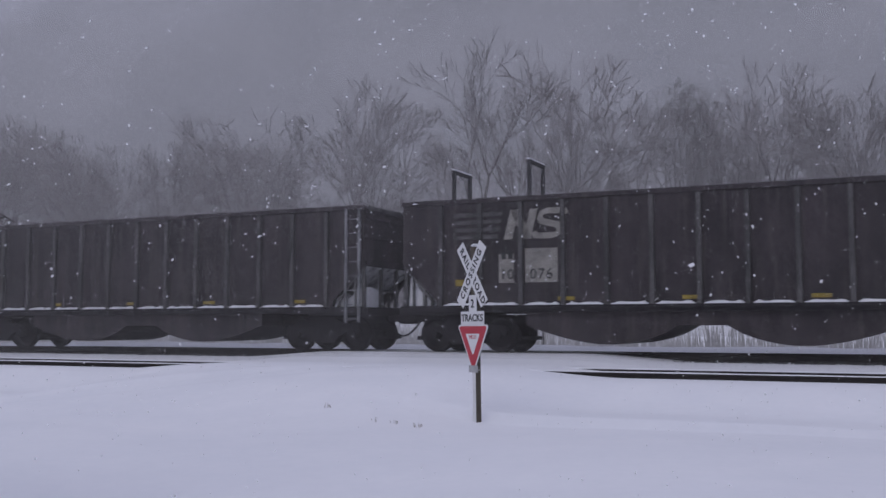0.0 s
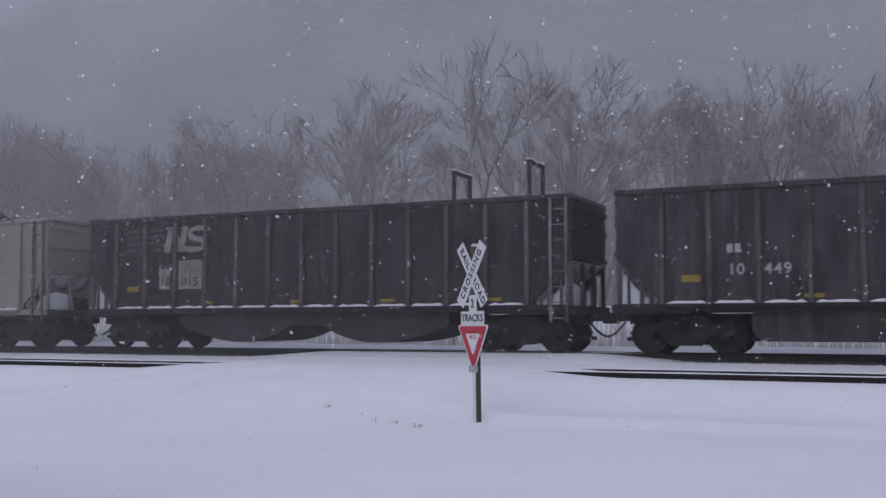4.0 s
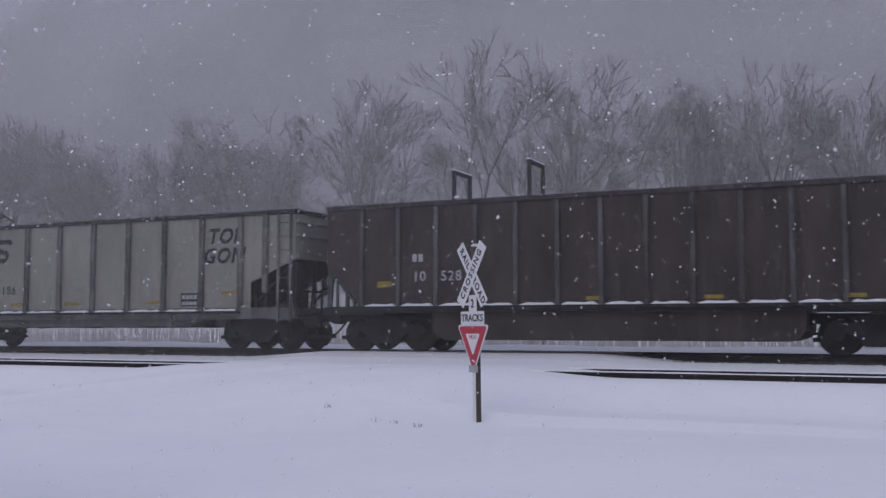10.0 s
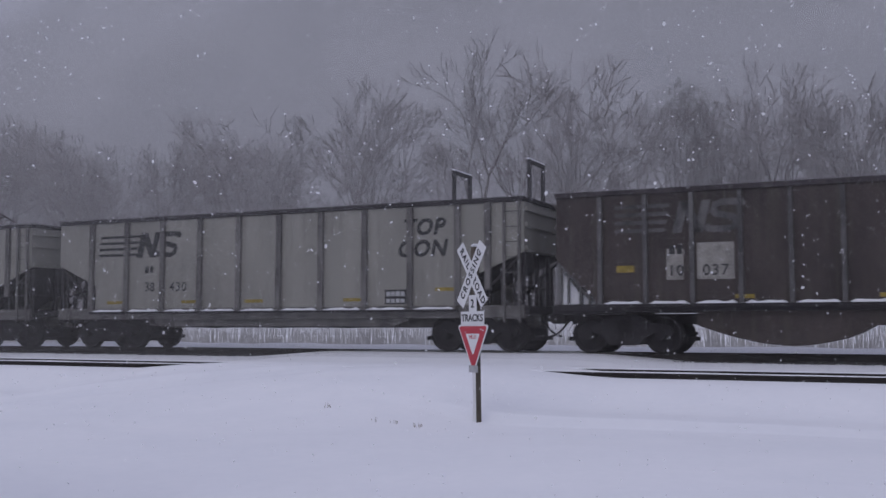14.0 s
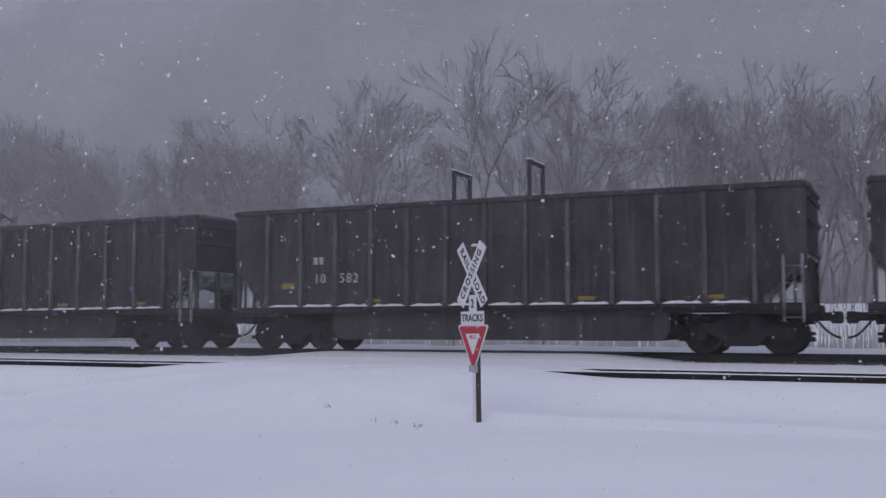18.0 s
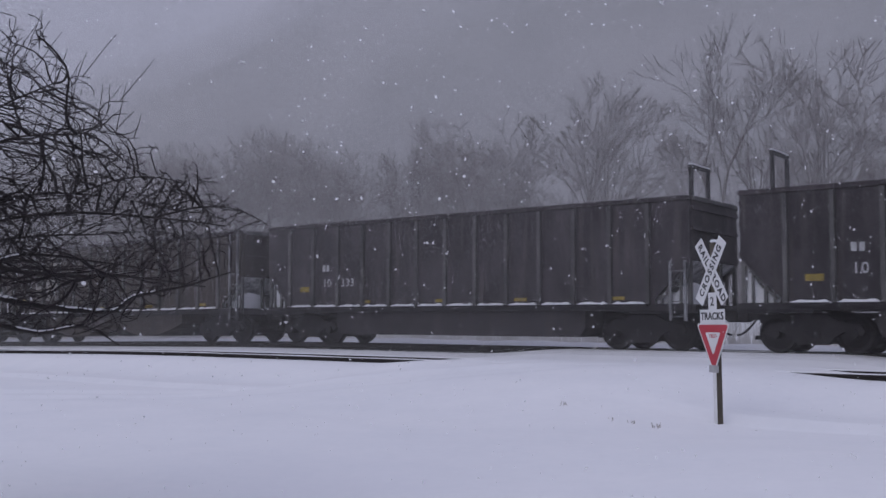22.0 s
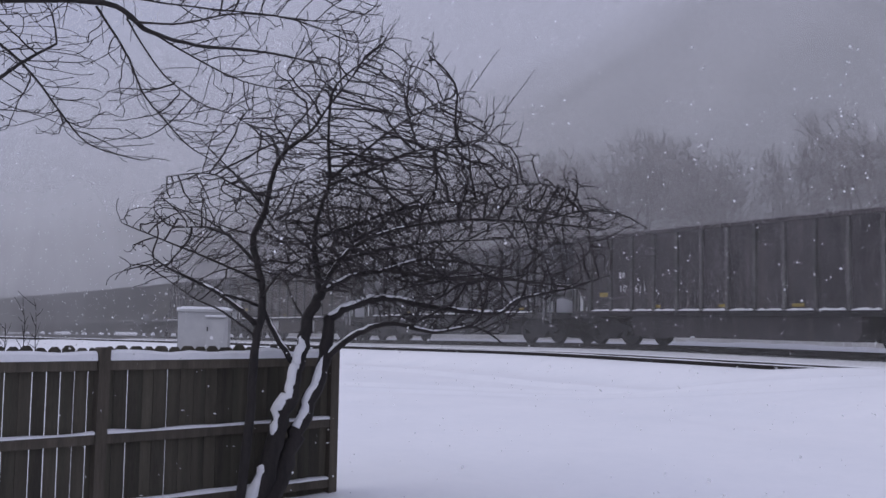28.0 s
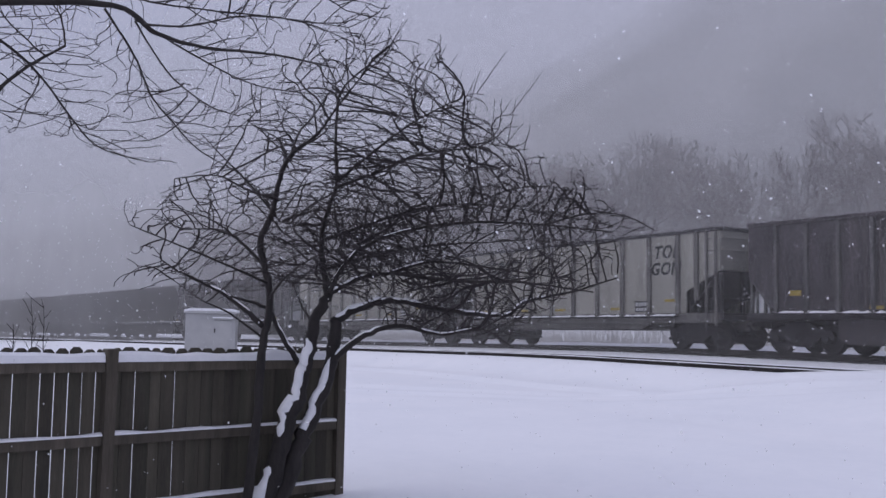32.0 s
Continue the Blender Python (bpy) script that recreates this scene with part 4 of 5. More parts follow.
def colonise(seeds, goals, step, reach, kill, rng, pull, tip, power=2.5, most=0.03, squash=(1, 1, 1), rounds=190):
    """Twigs that grow from the seed points toward the goals until each is met, in a squashed space, so that they run long the other way. Returns rods, thicker toward the seeds."""
    squash = np.array(squash, float)
    pos = np.array([tuple(p) for p in seeds], float) * squash
    count0 = len(pos)
    nodes, parent, kids, heading = list(pos), [-1] * count0, [0] * count0, [np.zeros(3)] * count0
    goals = np.array(goals, float) * squash
    d2 = ((goals[:, None] - pos[None]) ** 2).sum(2)
    near, dist = d2.argmin(1), np.sqrt(d2.min(1))
    for _ in range(rounds):
        live = dist > kill
        goals, near, dist = goals[live], near[live], dist[live]
        use = np.nonzero(dist < reach)[0]
        if not len(use):
            break
        sums = {}
        for g in use:
            k = int(near[g])
            sums[k] = sums.get(k, 0) + (goals[g] - nodes[k]) / dist[g]
        fresh, made = len(nodes), []
        for k, v in sums.items():
            if kids[k] > 5:
                continue
            v = v / (np.linalg.norm(v) + 1e-6) + heading[k] * 0.8 + np.array(pull(nodes[k] / squash)) + np.array([rng.gauss(0, 0.09) for _i in range(3)])
            v /= np.linalg.norm(v) + 1e-6
            made.append(nodes[k] + v * step)
            parent.append(k)
            heading.append(v)
            kids[k] += 1
            kids.append(0)
        if not made:
            break
        nodes += made
        d2 = ((goals[:, None] - np.array(made)[None]) ** 2).sum(2)
        best = d2.argmin(1)
        bd = np.sqrt(d2[np.arange(len(goals)), best])
        closer = bd < dist
        useful = set((best[closer] + fresh).tolist())
        for i in range(fresh, len(nodes)):
            if i not in useful:
                kids[parent[i]] += 2
        near, dist = np.where(closer, best + fresh, near), np.where(closer, bd, dist)
    load = [0.0] * len(nodes)
    for i in range(len(nodes) - 1, count0 - 1, -1):
        load[i] = load[i] or tip ** power
        load[parent[i]] += load[i]
    size = [min(most, max(tip, q ** (1 / power))) for q in load]
    nodes, rods = np.array(nodes) / squash, []
    for i in range(count0, len(nodes)):
        k = parent[i]
        rods.append((tuple(nodes[k]), tuple(nodes[i]), size[i] if k < count0 else min(size[k], size[i] * 1.3), size[i]))
    return rods


def far_tree(seed, height, spread):
    """A bare upright tree that forks again and again: stems and limbs in one shape, the fine crown in another."""
    rng = random.Random(seed)
    wood, fine = [], []

    def fork(p, d, length, r, level):
        segs, run = bent(p, d, length, r, r * 0.72, 4 if level > 2 else 2, rng, 0.045 if level > 2 else 0.06, 0.02)
        (wood if level > 3 else fine).extend(segs)
        if level == 0:
            return
        p, d, r = run[-1]
        for k in range(3 if rng.random() < (0.35 if level > 3 else 0.74) else 2):
            fork(p, side_way(d, radians(rng.uniform(14, 36) * spread), rng), length * rng.uniform(0.62, 0.84), max(0.013, r * 0.72), level - 1)
        if level < 6:
            p, d, r = run[rng.randint(1, len(run) - 2)]
            fork(p, side_way(d, radians(rng.uniform(30, 60) * spread), rng), length * rng.uniform(0.45, 0.65), max(0.013, r * 0.5), max(0, level - 2))

    for i in range(1 + seed % 2):
        start = Vector((rng.gauss(0, 0.3) * i, rng.gauss(0, 0.3) * i, -0.5))
        fork(start, Vector((rng.gauss(0, 0.08), rng.gauss(0, 0.08), 1)).normalized(), height * (0.27 - 0.03 * i), height * 0.0125 * (1 - 0.25 * i), 6)
    return tubes(wood, 5).mesh("trunk", FAR_BARK), tubes(fine, 3).mesh("crown", FROST_HAZE)


TREE_TOPS = ((-40, 15.5), (8, 15.3), (13, 15.0), (15, 15.6), (18, 17.0), (23, 17.6), (26, 15.6), (31, 16.2), (40, 16.0), (50, 17.0), (60, 17.0), (76, 18.3), (100, 19.0), (190, 22.0))


def build_woods():
    kinds = []
    for i in range(8):
        trunk, twigs = far_tree(20 + i, 14.0, (0.85, 1.0, 1.15, 0.95, 1.05, 1.2, 1.0, 1.1)[i])
        kinds.append((trunk, twigs, max(v.co.z for v in twigs.vertices)))
    rng = random.Random(77)
    spots = []
    for i in range(104):
        s = -22 + 180 * (i + rng.uniform(-0.5, 0.5)) / 103
        spots.append((s, 52 + rng.uniform(-8, 9), rng.uniform(0.72, 1.0)))
    for i in range(14):
        spots.append((-14 + 26 * (i + rng.uniform(-0.4, 0.4)) / 13, 50 + rng.uniform(-6, 8), rng.uniform(0.85, 1.0)))
    for i in range(46):
        s = -35 + 235 * (i + rng.uniform(-0.4, 0.4)) / 45
        spots.append((s, 74 + rng.uniform(-8, 12), rng.uniform(0.75, 0.95)))
    for s, n, size in spots:
        base = ground_height(s, n) - 0.3
        tall = float(np.interp(s - 0.45 * (n - 52), [a for a, b in TREE_TOPS], [b for a, b in TREE_TOPS])) * (0.55 + 0.45 * n / 52)
        trunk, twigs, height = rng.choice(kinds)
        tree = thing("bare_tree", "bare grey tree, paled for frost and snow haze", "tree", Matrix.Translation(at_track(s, n, base)) @ pose(0, 0, 0, 0, 0, rng.uniform(0, 360)) @ Matrix.Scale(size * (tall - base) / height, 4), "bare trees behind the railway")
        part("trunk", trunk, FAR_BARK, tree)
        part("crown", twigs, FROST_HAZE, tree)
    segs = []
    for _ in range(14000):
        s, n = rng.uniform(-20, 160), rng.uniform(36, 62)
        p = at_track(s, n, ground_height(s, n) - 0.2)
        run, _q = bent(p, Vector((rng.gauss(0, 0.25), rng.gauss(0, 0.25), 1)).normalized(), rng.uniform(1.5, 6.0), 0.016, 0.006, 3, rng, 0.12, 0.02)
        segs += run
    tagged(part("underbrush", tubes(segs, 3), FROST_HAZE), "thin bare grey brush below the trees", "brush", kind="stuff")


build_woods()


# ---- the hill in the snow haze ----
def build_hill():
    sh = Shape()
    cols, rows = 90, 16
    for j in range(rows + 1):
        for i in range(cols + 1):
            az = radians(-75 + 170 * i / cols)
            left = math.degrees(az)
            top = 6 + 24 * (1 - smooth(0, 58, left)) + 2.0 * noise.noise((left * 0.07, 0.0, 2.0))
            dist = 170 + 330 * j / rows
            z = math.tan(radians(top)) * 500 * (j / rows) ** 1.1 * (0.95 + 0.1 * noise.noise((left * 0.09, j * 0.4, 1.0)))
            sh.v.append((-math.sin(az) * dist, math.cos(az) * dist, z - 1))
    w = cols + 1
    sh.f = [(j * w + i, (j + 1) * w + i, (j + 1) * w + i + 1, j * w + i + 1) for j in range(rows) for i in range(cols)]
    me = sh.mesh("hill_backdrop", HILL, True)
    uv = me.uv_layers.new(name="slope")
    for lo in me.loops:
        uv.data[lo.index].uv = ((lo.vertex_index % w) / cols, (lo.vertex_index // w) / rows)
    tagged(part("hill_backdrop", me, HILL), "distant wooded hillside, paled for snow and haze", "hill", kind="structure")


build_hill()


# ---- behind the tracks ----
def signal_masts():
    for s, n, h, w in ((14.59, 33.25, 6.72, 1.39), (11.77, 33.25, 6.93, 1.39)):
        at = track_pose(s, n, 0.38) @ pose(0, 0, 0, 0, 0, 90)
        m = thing("mast_frame", "dark steel hoop frame with snow on its top bar", "steel frame", at, "hoop frames behind the tracks")
        for x in (-w / 2, w / 2):
            part("upright", Shape().box(x - 0.06, x + 0.06, -0.06, 0.06, -0.3, h - 0.12), MAST, m)
        part("top_bar", Shape().box(-w / 2 - 0.09, w / 2 + 0.09, -0.06, 0.06, h - 0.12, h, 0.015), MAST, m)
        part("snow_cap", Shape().box(-w / 2 - 0.08, w / 2 + 0.08, -0.06, 0.06, h, h + 0.05, 0.02), SNOW_CLOD, m, "snow on the top bar")
        for z in (1.2, 2.4, 3.6):
            part("brace", Shape().box(-w / 2, w / 2, -0.02, 0.02, z, z + 0.05), MAST, m)


signal_masts()


def reeds():
    """Pale snow-dusted reeds along the far side of the tracks."""
    rng = random.Random(4)
    segs = []
    for _ in range(9000):
        s, n = rng.uniform(-8, 75), rng.uniform(29.6, 32.6)
        h = rng.uniform(0.5, 1.25)
        a = on_line(s, n, 0.35)
        b = a + Vector((rng.gauss(0, 0.1) * h, rng.gauss(0, 0.1) * h, h + 0.2))
        segs.append((tuple(a), tuple(b), rng.uniform(0.012, 0.03), 0.006))
    tagged(part("reeds", tubes(segs, 3), REED), "pale dry reeds dusted with snow behind the track", "reeds", kind="stuff")


reeds()


def snow_ridge():
    """The low ridge of snow thrown up along the far side of the main track."""
    sh = Shape()
    cols = 300
    prof = ((27.1, 0.62), (27.6, 0.84), (28.1, 1.0), (28.6, 1.05), (29.2, 0.98), (30.2, 0.6))
    for i in range(cols + 1):
        s = -30 + 190 * i / cols
        for n, z in prof:
            rough = 0.05 * noise.noise((s * 0.6, n, 3.0)) + 0.03 * noise.noise((s * 2.3, n * 2, 5.0))
            sh.v.append(tuple(on_line(s, n, z + rough)))
    w = len(prof)
    sh.f = [(i * w + j, (i + 1) * w + j, (i + 1) * w + j + 1, i * w + j + 1) for i in range(cols) for j in range(w - 1)]
    tagged(part("snow_ridge", sh, SNOW_CLOD, smooth=True), "low ridge of ploughed snow along the track", "snow", kind="structure")


snow_ridge()


# ---- instrument house beyond the fence ----
def instrument_house():
    at = pose(-36.85, 33.85, 0.05, 0, 0, 42)
    h = thing("instrument_house", "pale grey metal railway instrument house with snowy roof", "utility shed", at)
    part("body", Shape().box(-1.15, 1.15, -0.9, 0.9, 0.0, 1.85, 0.03), CABINET, h)
    part("roof", Shape().prism([(-1.22, 1.85), (1.22, 1.85), (1.22, 1.92), (0.9, 1.97), (-0.9, 1.97), (-1.22, 1.92)], -1.0, 1.0), CABINET, h)
    part("snow_cap", Shape().prism([(-1.22, 1.922), (-0.9, 1.972), (0.9, 1.972), (1.22, 1.922), (1.2, 2.03), (0.9, 2.09), (-0.9, 2.09), (-1.2, 2.03)], -1.0, 1.0), SNOW_CLOD, h, "snow on the roof")
    door = part("door", Shape().box(0.15, 1.0, -0.94, -0.9, 0.1, 1.55, 0.015), CABINET, h)
    part("awning", Shape().box(0.1, 1.05, -1.05, -0.9, 1.58, 1.63), CABINET, h)
    part("awning_snow", Shape().box(0.1, 1.05, -1.05, -0.9, 1.63, 1.70, 0.02), SNOW_CLOD, h)
    part("door_handle", Shape().box(0.18, 0.24, -0.98, -0.94, 0.95, 1.15), MAST, door)
    part("plinth", Shape().box(-1.2, 1.2, -0.95, 0.95, -0.4, 0.0), CONCRETE, h)


instrument_house()


# ---- the board fence ----
FENCE_END, FENCE_WAY = Vector((-6.806, 7.996, -0.14)), Vector((-0.2, -0.98, 0)).normalized()


# where one picket ends and the next begins, from the free end, and how wide the slit between them is
GAPS = [(0.13 * i, 0.004 + 0.01 * (i % 4 == 3)) for i in range(1, 10)] + [(1.334, 0.013), (1.46, 0.009), (1.583, 0.005), (1.722, 0.011), (1.847, 0.017), (1.987, 0.008), (2.089, 0.004), (2.23, 0.018), (2.362, 0.010)]
GAPS += [(2.591, 0.017), (2.709, 0.014), (2.829, 0.018), (2.946, 0.018), (3.064, 0.017), (3.175, 0.004), (3.287, 0.016), (3.393, 0.008)] + [(3.51 + 0.121 * i, 0.003 + 0.012 * (i % 3 > 0)) for i in range(53)]


def board_fence():
    turn = math.degrees(math.atan2(FENCE_WAY.y, FENCE_WAY.x))
    fence = thing("board_fence", "weathered wooden board fence with snow on its rails", "fence", Matrix.Translation(FENCE_END) @ pose(0, 0, 0, 0, 0, turn))
    # x runs from the free end toward the house; +y is the side of the yard
    bays, bay, rng = 4, 2.49, random.Random(8)
    post = Shape().box(-0.05, 0.05, -0.05, 0.05, -0.3, 1.47, 0.008).mesh("post", POSTWOOD)
    for i in range(bays + 1):
        part("post", post, POSTWOOD, fence, at=pose(i * bay, 0, rng.uniform(-0.02, 0.02), rng.uniform(-0.6, 0.6), rng.uniform(-0.6, 0.6), 0))
    for i in range(bays):
        x0, x1 = i * bay + 0.05, (i + 1) * bay - 0.05
        for z in (0.06, 0.66, 1.28):
            part("rail", Shape().box(x0, x1, -0.015, 0.035, z, z + 0.085, 0.006), POSTWOOD, fence)
            snow = Shape()
            k, deep = 24, (0.10 if z > 1 else 0.035)
            for a in range(k + 1):
                x = x0 + (x1 - x0) * a / k
                hgt = deep * (0.8 + 0.35 * noise.noise((x * 3.1, z * 5, 2.0))) * (1 if z > 1 else max(0.15, 0.9 + 0.9 * noise.noise((x * 2.0, z * 7, 4.0))))
                snow.v += [(x, 0.045, z + 0.085), (x, 0.038, z + 0.085 + hgt * 0.7), (x, 0.012, z + 0.085 + hgt), (x, -0.013, z + 0.085 + hgt), (x, -0.013, z + 0.085)]
            snow.f = [(5 * a + j, 5 * a + j + 1, 5 * a + j + 6, 5 * a + j + 5) for a in range(k) for j in range(4)]
            part("snow_line", snow, SNOW_CLOD, fence, "snow lying along the rail")
        edges = [x0] + [g for g, wide in GAPS if x0 + 0.03 < g < x1 - 0.03] + [x1]
        gap = {g: wide * 0.75 for g, wide in GAPS}
        for a, b in zip(edges, edges[1:]):
            l, r, t = a + gap.get(a, 0.0) / 2, b - gap.get(b, 0.0) / 2, 1.482 + rng.uniform(-0.012, 0.012)
            e = min(0.03, (r - l) * 0.3)
            part("picket", Shape().prism([(l, 0.0), (r, 0.0), (r, t - e), (r - e, t), (l + e, t), (l, t - e)], -0.034, -0.017), FENCE, fence)
    return fence


board_fence()


# ---- the fruit tree in the yard, placed to fit the camera's view after its pan ----
PANNED_VIEW = pose(0, 0, 0, 0, 0, 34.8)
BASE_X, BASE_Y = -1.67, 9.6


def swept(points, radii, sides, flat=1.0):
    """One smooth round tube through all the points."""
    sh = Shape()
    n = len(points)
    e = None
    for i in range(n):
        d = (points[min(n - 1, i + 1)] - points[max(0, i - 1)]).normalized()
        e = d.orthogonal().normalized() if e is None else (e - d * e.dot(d)).normalized()
        g = d.cross(e)
        for k in range(sides):
            q = 2 * math.pi * k / sides
            sh.v.append(tuple(points[i] + (e * math.cos(q) + g * math.sin(q)) * radii[i]))
    sh.f = [(i * sides + k, i * sides + (k + 1) % sides, (i + 1) * sides + (k + 1) % sides, (i + 1) * sides + k) for i in range(n - 1) for k in range(sides)]
    sh.f += [tuple(range(sides - 1, -1, -1)), tuple(range((n - 1) * sides, n * sides))]
    return sh


class Wood:
    def __init__(self, seed, tree):
        self.rng, self.tree, self.thin, self.runs = random.Random(seed), tree, [], []

    def limb(self, r0, r1, *pts, name="limb"):
        """A limb through the points, smoothed and a little gnarled; returns its points for shoots to leave from."""
        pts = [Vector(p) for p in pts]
        fine = []
        for i in range(len(pts) - 1):
            a, b = pts[i], pts[i + 1]
            before, after = pts[max(0, i - 1)], pts[min(len(pts) - 1, i + 2)]
            for k in range(6):
                t = k / 6
                m0, m1 = (b - before) * 0.5, (after - a) * 0.5
                fine.append(a * (2 * t ** 3 - 3 * t * t + 1) + m0 * (t ** 3 - 2 * t * t + t) + b * (3 * t * t - 2 * t ** 3) + m1 * (t ** 3 - t * t))
        fine.append(pts[-1])
        n = len(fine) - 1
        radii = [r0 + (r1 - r0) * (i / n) ** 0.8 for i in range(n + 1)]
        bumpy = [r * (1 + 0.16 * noise.noise(q * 9.0)) for r, q in zip(radii, fine)]
        fine = [q + Vector([self.rng.gauss(0, 0.16) * r for _ in range(3)]) for r, q in zip(radii, fine)]
        part(name, swept(fine, bumpy, 8), BARK, self.tree, smooth=True)
        run = [(fine[i], (fine[min(n, i + 1)] - fine[max(0, i - 1)]).normalized(), radii[i]) for i in range(n + 1)]
        self.runs.append(run)
        return run

    def lay_snow(self, run, start=0.0, end=1.0, thick=1.0, broken=0.0, toward=0.0):
        """Snow on the upper, windward side of a limb, in one or more lengths."""
        n = len(run)
        lo, hi = int(start * n), min(n - 1, int(end * n))
        pts, radii = [], []

        def close():
            if len(pts) > 4:
                part("limb_snow", swept(pts, radii, 8), SNOW_CLOD, self.tree, "snow lying on the limb", smooth=True)

        for i in range(lo, hi):
            for half in (0.0, 0.5):
                p, d, r = run[i]
                p = p.lerp(run[i + 1][0], half)
                w = smooth(broken - 0.45, broken - 0.15, noise.noise(p * 2.1)) * smooth(lo - 0.2, lo + 1.5, i + half) * smooth(hi + 0.2, hi - 1.5, i + half)
                up = Vector((toward * 0.25 * noise.noise(p * 3.0 + Vector((7, 0, 0))), -toward, 1)).normalized()
                up = (up - d * up.dot(d)).normalized()
                if w < 0.04:
                    close()
                    pts, radii = [], []
                    continue
                wob = 1 + 0.35 * noise.noise(p * 14.0) + (0.75 * noise.noise(p * 5.0) if toward else 0)
                pts.append(p + up * r * (0.35 + 0.3 * w) * thick)
                radii.append(r * (0.10 + (0.40 if toward else 0.58) * w) * max(0.25, wob))
        close()


def within(x, z, outline):
    """Whether a point lies inside a closed outline."""
    hit, n = False, len(outline)
    for i in range(n):
        (x0, z0), (x1, z1) = outline[i], outline[(i + 1) % n]
        if (z0 > z) != (z1 > z) and x < (x1 - x0) * (z - z0) / (z1 - z0) + x0:
            hit = not hit
    return hit


def fruit_tree():
    def P(x, y, depth=0.0):
        """Across and up in the camera's panned view; depth away from the house."""
        return (x - BASE_X, depth, y)

    tree = thing("fruit_tree", "bare dark fruit tree with snow along its limbs", "tree", PANNED_VIEW @ pose(BASE_X, BASE_Y, 0, 0, 0, 0))
    w = Wood(31, tree)
    left = w.limb(0.108, 0.046, P(-1.70, -0.35), P(-1.53, 0.25), P(-1.36, 0.82), P(-1.26, 1.22, 0.05), P(-1.19, 1.62, 0.08), P(-1.08, 1.86, 0.1), name="trunk")
    right = w.limb(0.105, 0.05, P(-1.57, -0.3, 0.05), P(-1.40, 0.2, 0.08), P(-1.27, 0.55, 0.12), P(-1.12, 0.95, 0.16), P(-1.02, 1.35, 0.16), P(-1.01, 1.64, 0.16), name="trunk")
    w.limb(0.05, 0.02, P(-1.72, -0.3, -0.3), P(-1.66, 0.6, -0.3), P(-1.63, 1.3, -0.26), P(-1.59, 1.78, -0.15), P(-1.72, 2.33, 0.0), P(-1.63, 2.6, 0.0), P(-1.54, 3.02, 0.0), P(-1.40, 3.22, -0.1), name="trunk")
    w.limb(0.022, 0.005, P(-1.40, 3.22, -0.1), P(-1.2, 3.37, -0.1), P(-1.0, 3.7, 0.0), P(-0.76, 4.05, 0.1))
    w.limb(0.014, 0.005, P(-1.46, 3.12, -0.1), P(-1.4, 3.42, 0.1), P(-1.25, 3.65, 0.2), P(-1.1, 3.95, 0.3))
    w.limb(0.036, 0.005, P(-1.08, 1.86, 0.1), P(-1.15, 2.18, 0.15), P(-1.17, 2.45, 0.2), P(-1.12, 2.67, 0.2), P(-1.04, 2.94, 0.2), P(-1.06, 3.43, 0.2), P(-1.02, 3.87, 0.25), P(-0.76, 4.15, 0.3), P(-0.55, 4.35, 0.3))
    low = w.limb(0.036, 0.006, P(-1.04, 1.22, 0.16), P(-0.75, 1.46, 0.0), P(-0.42, 1.58, -0.1), P(0.0, 1.51, -0.15), P(0.38, 1.56, -0.2), P(0.66, 1.40, -0.3))
    mid = w.limb(0.043, 0.006, P(-1.02, 1.60, 0.16), P(-0.78, 1.74, 0.2), P(-0.50, 1.82, 0.3), P(0.05, 1.74, 0.35), P(0.62, 1.70, 0.4), P(0.82, 1.84, 0.45), P(1.3, 1.95, 0.5), P(1.75, 2.1, 0.5))
    high = w.limb(0.028, 0.006, P(-1.08, 1.86, 0.1), P(-0.80, 2.03, 0.25), P(-0.5, 2.10, 0.4), P(-0.1, 2.22, 0.5), P(0.5, 2.18, 0.7), P(1.2, 2.1, 0.8))
    rise = w.limb(0.024, 0.006, P(-1.08, 1.86, 0.1), P(-0.86, 2.2, -0.1), P(-0.45, 2.42, -0.3), P(0.2, 2.52, -0.5), P(0.9, 2.5, -0.6), P(1.5, 2.45, -0.6))
    w.limb(0.020, 0.005, P(-1.16, 2.38, 0.2), P(-0.7, 2.6, 0.5), P(-0.2, 2.78, 0.7), P(0.3, 2.84, 0.8), P(0.9, 2.8, 0.9))
    w.limb(0.017, 0.005, P(-1.05, 2.9, 0.2), P(-0.6, 3.0, -0.3), P(-0.2, 3.12, -0.6), P(0.3, 3.15, -0.8))
    w.limb(0.020, 0.005, P(-1.13, 2.1, 0.13), P(-0.7, 2.3, 0.9), P(-0.1, 2.45, 1.3), P(0.5, 2.5, 1.4), P(1.1, 2.55, 1.3))
    w.limb(0.024, 0.005, P(-0.5, 2.10, 0.4), P(0.1, 2.0, -0.3), P(0.7, 1.98, -0.7), P(1.3, 1.9, -0.9))
    w.limb(0.018, 0.005, P(-1.05, 2.95, 0.2), P(-0.65, 3.25, 0.0), P(-0.3, 3.5, -0.1), P(0.05, 3.7, -0.1))
    wl = w.limb(0.028, 0.005, P(-1.63, 1.55, -0.22), P(-1.95, 1.8, -0.15), P(-2.2, 1.93, -0.1), P(-2.45, 2.05, -0.2), P(-2.6, 2.15, -0.2))
    w.limb(0.020, 0.005, P(-1.65, 2.1, -0.06), P(-2.0, 2.4, 0.2), P(-2.25, 2.5, 0.5), P(-2.5, 2.5, 0.5))
    w.limb(0.013, 0.004, P(-1.6, 2.6, 0.1), P(-1.85, 2.9, 0.0), P(-2.1, 3.15, -0.1), P(-2.3, 3.35, -0.1))
    w.limb(0.014, 0.004, P(-1.57, 2.75, 0.05), P(-1.8, 2.8, -0.3), P(-2.05, 2.9, -0.5), P(-2.4, 2.85, -0.6))
